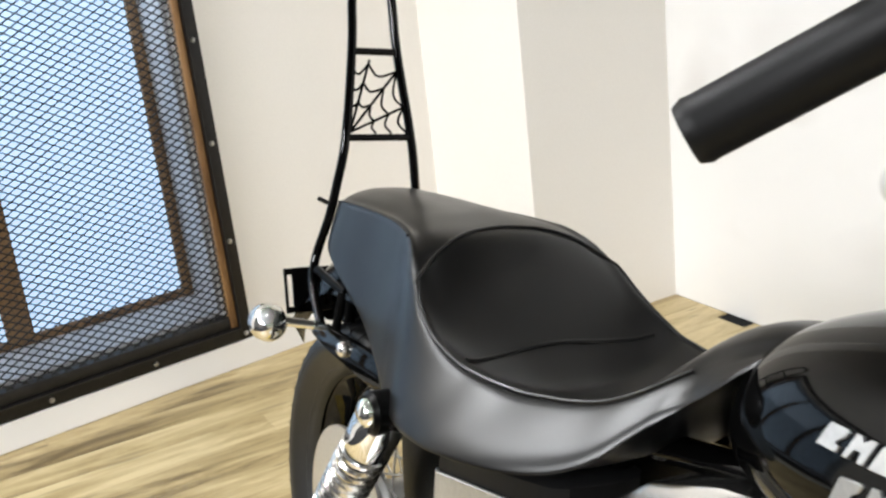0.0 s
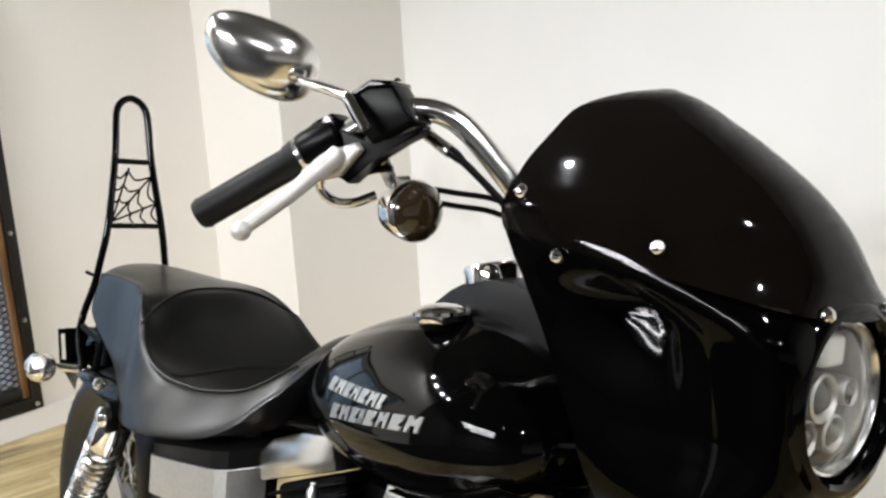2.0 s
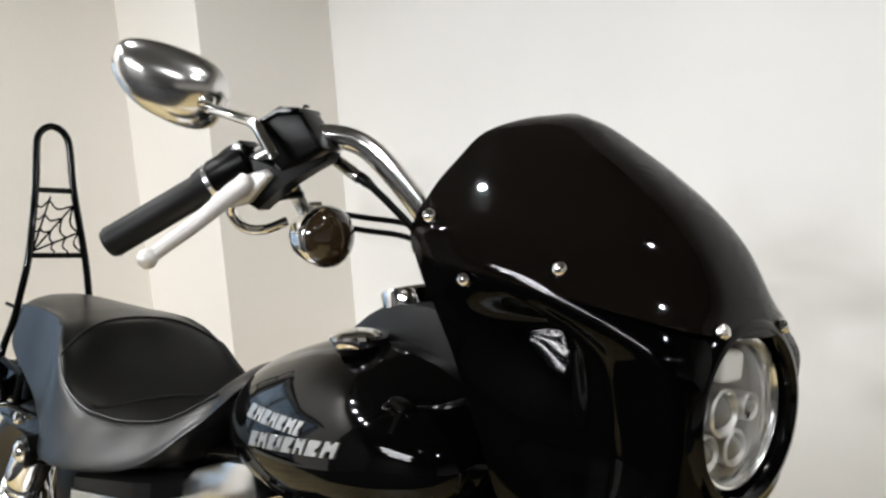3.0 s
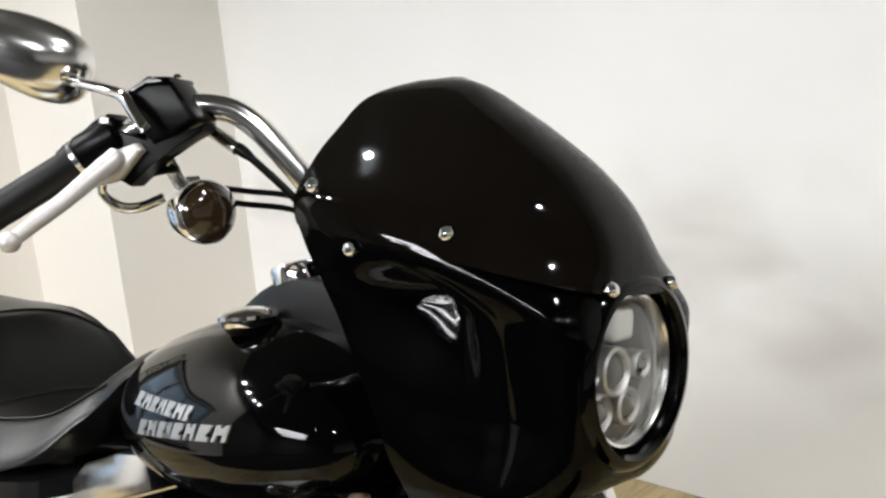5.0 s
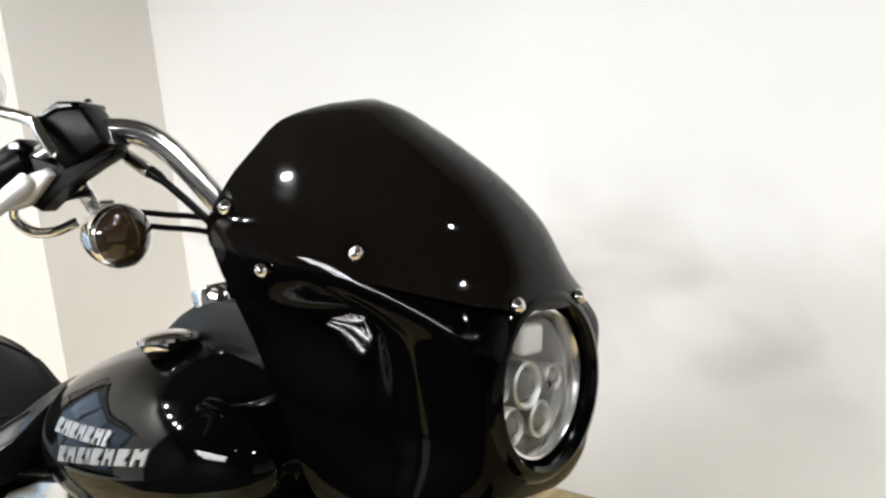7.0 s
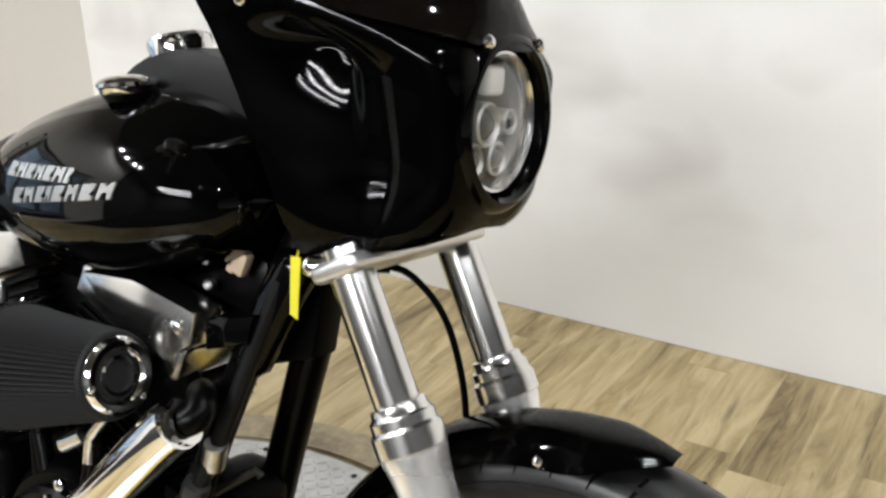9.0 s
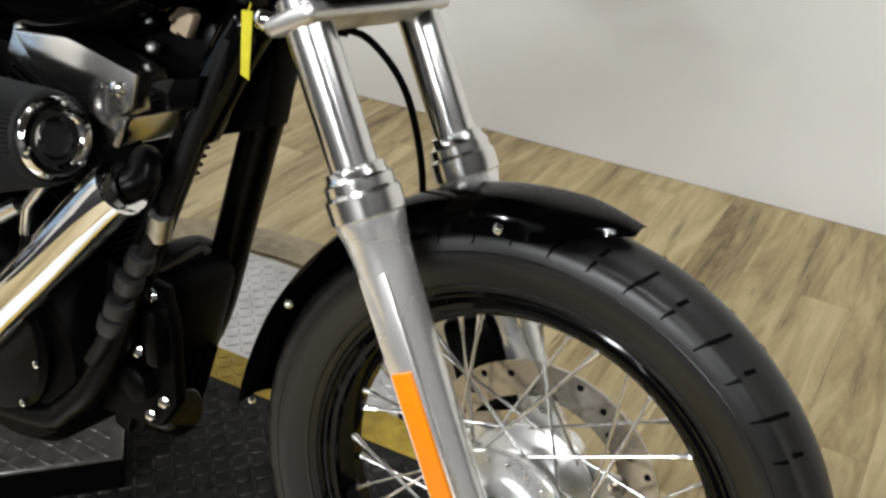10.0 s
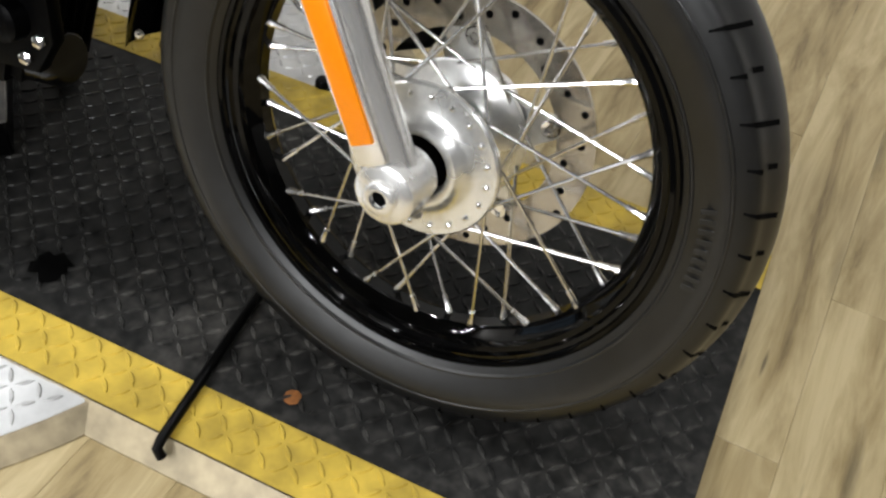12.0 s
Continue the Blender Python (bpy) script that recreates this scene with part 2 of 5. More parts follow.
TANEDGE = mat("tan_edge_trim", (0.31, 0.255, 0.16), 0.45, 0.3, 0.4, 40, 0.0006)

# ---- mesh tools ----


def part(name, bm, material, parent=None, label="", smooth=40):
    """Links a bmesh as one mesh object, under a thing or a part where one is given."""
    bmesh.ops.recalc_face_normals(bm, faces=bm.faces)
    me = bpy.data.meshes.new(name)
    bm.to_mesh(me)
    bm.free()
    me.materials.append(material)
    if smooth:
        me.polygons.foreach_set("use_smooth", [True] * len(me.polygons))
        me.set_sharp_from_angle(angle=radians(smooth))
    ob = new(name, me)
    if parent:
        ob.parent = parent
    if label:
        ob["label"] = label
    return ob


def V(*a):
    return Vector(a)


def bridge(bm, rings, closed=True, caps=True):
    """A skin over rings of points."""
    rows = [[bm.verts.new(p) for p in r] for r in rings]
    n = len(rows[0])
    for a, b in zip(rows, rows[1:]):
        for i in range(n if closed else n - 1):
            j = (i + 1) % n
            bm.faces.new((a[i], a[j], b[j], b[i]))
    if caps and closed:
        bm.faces.new(rows[0])
        bm.faces.new(rows[-1])
    return rows


def spline(points, per=6, closed=False):
    """Points along a smooth curve through the points given."""
    p = [Vector(q) for q in points]
    n = len(p)
    out = []
    for i in range(n if closed else n - 1):
        a, b = p[i], p[(i + 1) % n]
        z = p[i - 1] if (closed or i) else a * 2 - b
        c = p[(i + 2) % n] if (closed or i + 2 < n) else b * 2 - a
        for k in range(per):
            t = k / per
            out.append(0.5 * (2 * a + (b - z) * t + (2 * z - 5 * a + 4 * b - c) * t * t + (3 * a - z - 3 * b + c) * t ** 3))
    if not closed:
        out.append(p[-1])
    return out


def tube(bm, points, radius, seg=10, closed=False, caps=True):
    """A round bar along points; radius is one number or one for each point."""
    p = [Vector(q) for q in points]
    n = len(p)
    rad = radius if isinstance(radius, (list, tuple)) else [radius] * n
    up = None
    rings = []
    for i in range(n):
        a = p[i - 1] if (closed or i) else p[i]
        b = p[(i + 1) % n] if (closed or i < n - 1) else p[i]
        d = (b - a).normalized()
        if up is None:
            up = d.orthogonal().normalized()
        up = (up - d * up.dot(d)).normalized()
        side = d.cross(up)
        rings.append([p[i] + (up * math.cos(t) + side * math.sin(t)) * rad[i] for t in [2 * math.pi * k / seg for k in range(seg)]])
    if closed:
        rings.append(rings[0])
        bridge(bm, rings, True, False)
        bmesh.ops.remove_doubles(bm, verts=bm.verts, dist=1e-6)
    else:
        bridge(bm, rings, True, caps)
    return bm


def lathe(bm, profile, origin, axis, seg=32, caps=True):
    """profile: (along the axis, radius) pairs."""
    axis = Vector(axis).normalized()
    u = axis.orthogonal().normalized()
    w = axis.cross(u)
    rings = [[Vector(origin) + axis * h + (u * math.cos(t) + w * math.sin(t)) * max(r, 1e-4) for t in [2 * math.pi * k / seg for k in range(seg)]] for h, r in profile]
    bridge(bm, rings, True, caps)
    return bm


def block(bm, size, m=Matrix(), bevel=0.0, seg=2):
    """A box with rounded edges, placed by m."""
    made = bmesh.ops.create_cube(bm, size=1, matrix=m @ Matrix.Diagonal((*size, 1)))
    if bevel:
        edges = list({e for v in made["verts"] for e in v.link_edges})
        bmesh.ops.bevel(bm, geom=edges, offset=bevel, segments=seg, affect="EDGES", profile=0.5)
    return bm


def slab(bm, outline, thick, bevel=0.0, seg=2):
    """A plate: an outline of points, thickened along the vector thick."""
    lo = [bm.verts.new(p) for p in outline]
    hi = [bm.verts.new(Vector(p) + Vector(thick)) for p in outline]
    faces = [bm.faces.new(lo), bm.faces.new(hi)]
    n = len(lo)
    for i in range(n):
        faces.append(bm.faces.new((lo[i], lo[(i + 1) % n], hi[(i + 1) % n], hi[i])))
    if bevel:
        edges = list({e for f in faces[:2] for e in f.edges})
        bmesh.ops.bevel(bm, geom=edges, offset=bevel, segments=seg, affect="EDGES", profile=0.5)
    return bm


def B():
    return bmesh.new()


def ease(x, xs, ys):
    """Smooth value at x of a table."""
    xs, ys = list(xs), list(ys)
    if x <= xs[0]:
        return ys[0]
    if x >= xs[-1]:
        return ys[-1]
    i = max(k for k in range(len(xs)) if xs[k] <= x)
    i = min(i, len(xs) - 2)
    h = xs[i + 1] - xs[i]
    t = (x - xs[i]) / h

    def slope(k):
        if k == 0:
            return (ys[1] - ys[0]) / (xs[1] - xs[0])
        if k == len(xs) - 1:
            return (ys[-1] - ys[-2]) / (xs[-1] - xs[-2])
        a, b = (ys[k] - ys[k - 1]) / (xs[k] - xs[k - 1]), (ys[k + 1] - ys[k]) / (xs[k + 1] - xs[k])
        return 0 if a * b <= 0 else 2 * a * b / (a + b)
    m0, m1 = slope(i) * h, slope(i + 1) * h
    return (2 * t ** 3 - 3 * t * t + 1) * ys[i] + (t ** 3 - 2 * t * t + t) * m0 + (3 * t * t - 2 * t ** 3) * ys[i + 1] + (t ** 3 - t * t) * m1

# ---- setting ----
# ground beyond the boards is unseen, added dark to keep reflections black
bm = block(B(), (12, 12, 0.1), pose(1.5, -2.9, -0.054))
floor = tagged(part("floor", bm, DARKGROUND, smooth=0), "grey-brown oak laminate boards, unseen dark ground added beyond", "floor", kind="structure")


def wall(name, a, b, height, thick, label, material=None):
    """A wall from a to b on the plan; its body lies to the right of the way from a to b."""
    a, b = Vector((*a, 0)), Vector((*b, 0))
    d = (b - a).normalized()
    out = Vector((d.y, -d.x, 0)) * thick
    bm = slab(B(), [a, b, b + out, a + out], (0, 0, height))
    return tagged(part(name, bm, material or WALL, smooth=0), label, "wall", kind="structure")


HIGH = 3.0
wall("wall_north", (7.5, 1.65), (-1.98, 1.65), HIGH, 0.12, "plain white painted wall, scuffed grey low down")
wall("wall_pier", (-1.98, 1.77), (-1.98, 1.09), HIGH, 0.9, "cream painted wall pier in the corner", CREAM)
# window wall in its own frame: a along the wall, n into the room
LW = Matrix(((-0.1426, 0.9898, 0, -2.503), (0.9898, 0.1426, 0, 0.266), (0, 0, 1, 0), (0, 0, 0, 1)))
OPEN_R, OPEN_L, SILL, HEAD = -0.062, -1.72, 0.185, 1.56


def lw_block(bm, a0, a1, n0, n1, z0, z1, bevel=0.0):
    return block(bm, (a1 - a0, n1 - n0, z1 - z0), LW @ pose((a0 + a1) / 2, (n0 + n1) / 2, (z0 + z1) / 2), bevel)


bm = B()
lw_block(bm, OPEN_R, 1.6, -0.3, 0, 0, HIGH)
lw_block(bm, -2.9, OPEN_L, -0.3, 0, 0, HIGH)
lw_block(bm, OPEN_L, OPEN_R, -0.3, 0, 0, SILL)
lw_block(bm, OPEN_L, OPEN_R, -0.3, 0, HEAD, HIGH)
tagged(part("wall_west", bm, CREAM, smooth=0), "cream white painted wall round a barred window", "wall", kind="structure")
bm = lw_block(B(), -2.9, 1.5, 0.002, 0.014, 0, 0.088, 0.003)
tagged(part("baseboard", bm, WALL, smooth=0), "low white painted baseboard, chipped", "baseboard", kind="structure")
# unseen walls closing the room; the south ones are painted dark as shade
wall("wall_south", (-3.0, -7.0), (7.5, -7.0), HIGH, 0.12, "unseen showroom wall with the room's dimness painted in", FARSHADE)
# added out of view, pale so that forks and bars mirror something bright
wall("wall_east", (7.5, -7.0), (7.5, 1.8), HIGH, 0.12, "unseen cream wall, added pale to brighten reflections", CREAM)
wall("wall_south_west", (-2.07, -2.4), (-2.07, -7.0), HIGH, 0.12, "unseen showroom wall with the room's dimness painted in", SIDESHADE)
bm = block(B(), (12, 12, 0.1), pose(1.5, -2.9, HIGH + 0.05))
tagged(part("ceiling", bm, CEIL, smooth=0), "plain grey painted ceiling", "ceiling", kind="structure")

# window: steel angle, wooden casing, sash with a mullion, glass, steel mesh
window = tagged(new("window_1"), "barred window with expanded steel mesh and brown wooden sash", "window", kind="structure")
bm = B()
for a0, a1, z0, z1 in ((-0.032, 0.014, 0.09, HEAD + 0.1), (OPEN_L - 0.1, -0.032, 0.09, 0.138), (OPEN_L - 0.1, -0.032, HEAD + 0.05, HEAD + 0.1)):
    lw_block(bm, a0, a1, 0.002, 0.01, z0, z1, 0.001)
lw_block(bm, -0.036, -0.03, 0.004, 0.045, 0.134, HEAD + 0.05)
lw_block(bm, OPEN_L, -0.036, 0.004, 0.045, 0.138, 0.144)
part("angle_frame", bm, DARKSTEEL, window, "black steel angle frame")
bm = B()
lw_block(bm, -0.062, -0.038, -0.28, 0.03, 0.146, HEAD, 0.004)
part("casing", bm, BROWNWOOD, window, "worn brown wooden jamb")
bm = B()
lw_block(bm, OPEN_L, -0.064, -0.02, 0.03, 0.146, 0.186, 0.004)
part("casing", bm, DARKSTEEL, window, "dark lower rail")
bm = slab(B(), [LW @ V(OPEN_L, -0.02, 0.187), LW @ V(-0.065, -0.02, 0.187), LW @ V(-0.065, -0.22, 0.215), LW @ V(OPEN_L, -0.22, 0.215)], (0, 0, 0.012))
part("window_sill", bm, mat("sill_grey", (0.5, 0.5, 0.52), 0.5), window, "grey painted sloping sill")
bm = B()
lw_block(bm, -0.078, -0.064, -0.2, -0.02, 0.2, HEAD, 0.002)
part("reveal", bm, mat("reveal_grey", (0.5, 0.5, 0.52), 0.5), window, "grey painted reveal")
for a0, a1, z0, z1 in ((-0.115, -0.08, 0.215, HEAD), (-0.68, -0.60, 0.215, HEAD), (-1.26, -1.18, 0.215, HEAD), (OPEN_L, -0.115, 0.215, 0.25)):
    part("sash_bar", lw_block(B(), a0, a1, -0.235, -0.195, z0, z1, 0.004), BROWNWOOD, window)
GLASSDAY, gn, gl, gp = nodes_of("daylit_glass")
gp.inputs["Base Color"].default_value = (0.5, 0.6, 0.7, 1)
gp.inputs["Emission Color"].default_value = (0.5, 0.72, 1.0, 1)
gp.inputs["Emission Strength"].default_value = 1.3
for a0, a1 in ((-0.60, -0.115), (-1.18, -0.68), (OPEN_L, -1.26)):
    part("pane", lw_block(B(), a0, a1, -0.222, -0.214, 0.25, HEAD), GLASSDAY, window, "bright daylit pane")
bm = B()
PITCH_A, PITCH_Z, NA, NZ = 0.0415, 0.0235, 40, 61
verts = {}


def mesh_strand(p, q, w=0.0021):
    d = (q - p).normalized()
    side = d.cross(LW.to_3x3() @ V(0, 1, 0)) * w
    out = LW.to_3x3() @ V(0, 0.0016, 0)
    lo = [bm.verts.new(x) for x in (p - side - out, p + side - out, p + side + out, p - side + out)]
    hi = [bm.verts.new(x) for x in (q - side - out, q + side - out, q + side + out, q - side + out)]
    for i in range(4):
        bm.faces.new((lo[i], lo[(i + 1) % 4], hi[(i + 1) % 4], hi[i]))


for i in range(NA):
    for k in range(NZ):
        a, z = -0.036 - i * PITCH_A, 0.145 + k * PITCH_Z
        mid, low, high = LW @ V(a - PITCH_A / 2, 0.02, z + PITCH_Z / 2), LW @ V(a, 0.02, z), LW @ V(a, 0.02, z + PITCH_Z)
        mesh_strand(low, mid)
        mesh_strand(mid, high)
        lo2, hi2 = LW @ V(a - PITCH_A, 0.02, z), LW @ V(a - PITCH_A, 0.02, z + PITCH_Z)
        mesh_strand(lo2, mid)
        mesh_strand(mid, hi2)
part("expanded_mesh", bm, DARKSTEEL, window, "black expanded steel mesh", smooth=0)
for a, z in [(-0.008, 0.109 + 0.318 * k) for k in range(5)] + [(-0.32 * k, 0.109) for k in range(1, 6)]:
    bm = lathe(B(), [(0, 0.0085), (0.003, 0.0085), (0.006, 0.006), (0.007, 0.002)], LW @ V(a, 0.01, z), LW.to_3x3() @ V(0, 1, 0), 12)
    part("bolt", bm, STEEL, window)

# ---- stand: round turntable and the painted tread-plate lane ----


def lugs(bm, inside, x0, x1, y0, y1, z, pitch=0.0295, height=0.0022):
    """Raised tread bars in a herringbone, wherever inside(x, y)."""
    i = 0
    x = x0
    while x < x1:
        k = 0
        y = y0
        while y < y1:
            if inside(x, y):
                t = radians(45 if (i + k) % 2 else -45)
                c, s = math.cos(t), math.sin(t)
                pts = [(-0.0125, 0), (-0.005, 0.0028), (0.005, 0.0028), (0.0125, 0), (0.005, -0.0028), (-0.005, -0.0028)]
                lo = [bm.verts.new((x + c * u - s * w, y + s * u + c * w, z)) for u, w in pts]
                hi = [bm.verts.new((x + 0.7 * (c * u - s * w), y + 0.7 * (s * u + c * w), z + height)) for u, w in pts]
                bm.faces.new(hi)
                for j in range(6):
                    bm.faces.new((lo[j], lo[(j + 1) % 6], hi[(j + 1) % 6], hi[j]))
            y += pitch * 0.72
            k += 1
        x += pitch * 0.72
        i += 1


TOP = 0.03
turntable = tagged(new("turntable"), "low round turntable of bare silver tread plate on the floor", "turntable")
DC, DR = V(-0.066, 0.065, 0), 0.645
bm = lathe(B(), [(0.0, DR), (TOP - 0.006, DR), (TOP - 0.004, DR - 0.003)], DC, (0, 0, 1), 96)
part("disc", bm, TREADSILVER, turntable)
# bare plate skirt; the floor's reflection in it is painted as tan
bm = lathe(B(), [(0.0005, DR + 0.001), (0.0005, DR + 0.027), (0.003, DR + 0.027), (TOP - 0.005, DR + 0.004), (TOP - 0.005, DR + 0.001)], DC, (0, 0, 1), 96, False)
part("edge_trim", bm, TANEDGE, turntable, "sloping bare tread-plate skirt, floor reflection painted tan")
bm = B()
rows = []
for k in range(41):
    t = radians(25 + 150 * k / 40)
    d = V(math.cos(t), math.sin(t), 0)
    rows.append([DC + d * (DR + 0.028), DC + d * (DR + 0.028) + V(0, 0, 0.014), DC + d * (DR + 0.135) + V(0, 0, 0.006), DC + d * (DR + 0.138)])
bridge(bm, rows)
part("apron", bm, TANEDGE, turntable, "tan tread-plate apron round the far edge")
for t in (62, 84, 106, 128):
    p = DC + V(math.cos(radians(t)), math.sin(radians(t)), 0) * (DR - 0.03)
    part("disc_bolt", lathe(B(), [(0, 0.007), (0.002, 0.006), (0.003, 0.003)], p + V(0, 0, TOP - 0.004), (0, 0, 1), 10), DARKSTEEL, turntable)
LANE = pose(0, 0.08, 0, 0, 0, 2.6)
LANE_X0, LANE_X1, LANE_H, STRIPE = -1.19, 1.172, 0.318, 0.075
inv = LANE.inverted()


def on_disc(x, y):
    if (V(x, y, 0) - DC).length > DR - 0.015:
        return False
    return abs((inv @ V(x, y, 0)).y) > LANE_H + 0.01


bm = B()
lugs(bm, on_disc, -0.9, 0.65, -0.66, 0.86, TOP - 0.0042)
tagged(part("tread_pattern", bm, TREADSILVER, turntable, smooth=0), kind="stuff")
lane = tagged(new("tread_lane"), "black tread-plate lane with yellow painted edges under the motorcycle", "ramp")
lane.matrix_world = LANE
bm = slab(B(), [V(LANE_X0, -LANE_H, 0), V(LANE_X1, -LANE_H, 0), V(LANE_X1, LANE_H, 0), V(LANE_X0, LANE_H, 0)], (0, 0, TOP - 0.001), 0.002)
part("deck", bm, TREADBLACK, lane, smooth=0)
for side in (-1, 1):
    y0, y1 = side * LANE_H, side * (LANE_H - STRIPE)
    bm = slab(B(), [V(LANE_X0 + 0.001, y0, TOP - 0.0008), V(LANE_X1 - 0.001, y0, TOP - 0.0008), V(LANE_X1 - 0.001, y1, TOP - 0.0008), V(LANE_X0 + 0.001, y1, TOP - 0.0008)], (0, 0, 0.0009))
    part("stripe", bm, TREADYELLOW, lane, "yellow painted edge stripe", smooth=0)
    e = side * (LANE_H + 0.001)
    bm = slab(B(), [V(LANE_X0 + 0.02, e, 0.0005), V(LANE_X0 + 0.02, e + side * 0.03, 0.0005), V(LANE_X0 + 0.02, e + side * 0.03, 0.003), V(LANE_X0 + 0.02, e, TOP - 0.003)], (LANE_X1 - LANE_X0 - 0.04, 0, 0))
    part("side_skirt", bm, TANEDGE, lane, "sloping tan side skirt", smooth=0)
bm = B()
lugs(bm, lambda x, y: abs(y) < LANE_H - STRIPE - 0.01, LANE_X0 + 0.02, LANE_X1 - 0.01, -LANE_H, LANE_H, TOP - 0.0012)
tagged(part("tread_pattern", bm, TREADWORN, lane, smooth=0), kind="stuff")
# rust spot and a black plug
part("rust_spot", lathe(B(), [(0, 0.011), (0.0004, 0.01)], LANE.inverted() @ V(0.715, -0.096, TOP + 0.0004), (0, 0, 1), 9), mat("rust", (0.2, 0.07, 0.012), 0.8, 0, 0.4, 200), lane, "orange rust spot")
part("plug", lathe(B(), [(0, 0.014), (0.012, 0.013), (0.016, 0.01), (0.017, 0.002)], V(0.423, 0.428, TOP - 0.004), (0, 0, 1), 16), SATIN, turntable, "black rubber plug")
# dried oil spot on the deck
bm = B()
spot_at = LANE.inverted() @ V(0.339, -0.087, 0)
rng = random.Random(8)
ring = [bm.verts.new(V(spot_at.x + 0.034 * rng.uniform(0.6, 1.15) * math.cos(k * math.pi / 12), spot_at.y + 0.026 * rng.uniform(0.6, 1.15) * math.sin(k * math.pi / 12), TOP + 0.0013)) for k in range(24)]
bm.faces.new(ring)
part("oil_stain", bm, SATIN, lane, "dark dried oil spot", smooth=0)
bm = B()
lugs(bm, lambda x, y: LANE_H - STRIPE + 0.008 < abs(y) < LANE_H - 0.008, LANE_X0 + 0.02, LANE_X1 - 0.01, -LANE_H, LANE_H, TOP)
tagged(part("tread_pattern", bm, TREADYELLOW, lane, smooth=0), kind="stuff")

# ---- the motorcycle, leaning on its side stand; x to its front, y to its left ----
bike = tagged(new("motorcycle"), "gloss black cruiser motorcycle with quarter fairing, leaning on its stand", "motorcycle")
bike.matrix_world = pose(0, 0, TOP, -10.47)


# front wheel
FAX, FR = V(0.804, 0, 0.33), 0.333
RAX, RR = V(-0.895, 0, 0.327), 0.327
YAX = V(0, 1, 0)


def tyre(name, centre, outer, half, bead, parent):
    prof = [(-half * 0.62, bead), (-half * 0.78, bead + 0.012), (-half * 0.98, bead + (outer - bead) * 0.42), (-half, bead + (outer - bead) * 0.6), (-half * 0.9, bead + (outer - bead) * 0.8),
            (-half * 0.62, outer - 0.011), (-half * 0.3, outer - 0.003), (0, outer), (half * 0.3, outer - 0.003), (half * 0.62, outer - 0.011), (half * 0.9, bead + (outer - bead) * 0.8),
            (half, bead + (outer - bead) * 0.6), (half * 0.98, bead + (outer - bead) * 0.42), (half * 0.78, bead + 0.012), (half * 0.62, bead)]
    pts = spline([V(h, r, 0) for h, r in prof], 4)
    bm = lathe(B(), [(p.x, p.y) for p in pts], centre, YAX, 96, False)
    t = part(name, bm, RUBBER, parent, smooth=60)
    for side in (-1, 1):
        for f, wide in ((0.16, 0.003), (0.585, 0.0034)):
            r0, h0 = bead + (outer - bead) * f, half * ease(f, (0, 0.16, 0.42, 0.6, 0.8), (0.62, 0.8, 0.98, 1.0, 0.9))
            part("sidewall_ridge", lathe(B(), [(h0 * side - 0.0015 * side, r0 - wide), (h0 * side + 0.0012 * side, r0 - 0.001), (h0 * side + 0.0012 * side, r0 + 0.001), (h0 * side - 0.0015 * side, r0 + wide)], centre, YAX, 96, False), RUBBER, parent)
    # long tread grooves with pairs of short ones between, their shade laid on the shoulders as flat black strips
    n = 24

    shoulder = [p for p in pts if p.x <= 0 and p.y >= bead + (outer - bead) * 0.57]

    def skin(g):
        """Half width and radius at g: 0 low on the shoulder, 1 on the crown."""
        u = g * (len(shoulder) - 1)
        i = min(int(u), len(shoulder) - 2)
        p = shoulder[i].lerp(shoulder[i + 1], u - i)
        return -p.x + 0.0007, p.y + 0.0007

    for k in range(n):
        for side in (-1, 1):
            a = 2 * math.pi * (k + (0.5 if side > 0 else 0)) / n
            for turn, f0, f1 in ((0.0, 0.1, 0.72), (0.5, 0.12, 0.34), (0.55, 0.46, 0.64)):
                bm = B()
                path = []
                for u in range(9):
                    f = f0 + (f1 - f0) * u / 8
                    h, r = skin(f)
                    ang = a + 2 * math.pi * turn / n - 0.07 * f
                    path.append(centre + V(r * math.cos(ang), side * h, r * math.sin(ang)))
                for p, q in zip(path, path[1:]):
                    d = (q - p).normalized()
                    nrm = ((p + q) / 2 - centre)
                    nrm.y *= 0.5
                    s = d.cross(nrm.normalized()) * 0.0026
                    bm.faces.new([bm.verts.new(x) for x in (p - s, p + s, q + s, q - s)])
                part("groove", bm, HOLESHADE, parent, smooth=0)
    return t


front_wheel = part("front_wheel", lathe(B(), [(-0.03, 0.254), (-0.036, 0.2525), (-0.0375, 0.249), (-0.036, 0.2455), (-0.033, 0.244), (-0.0335, 0.239), (-0.029, 0.2365), (-0.0275, 0.231), (-0.021, 0.2285), (-0.0145, 0.2205), (-0.008, 0.2165), (0.008, 0.2165), (0.0145, 0.2205), (0.021, 0.2285), (0.0275, 0.231), (0.029, 0.2365), (0.0335, 0.239), (0.033, 0.244), (0.036, 0.2455), (0.0375, 0.249), (0.036, 0.2525), (0.03, 0.254), (0.02, 0.24), (0.01, 0.226), (-0.01, 0.226), (-0.02, 0.24), (-0.03, 0.254)], FAX, YAX, 96, False), GLOSS, bike, "gloss black spoked rim", 25)
tyre("tyre", FAX, FR, 0.053, 0.247, front_wheel)
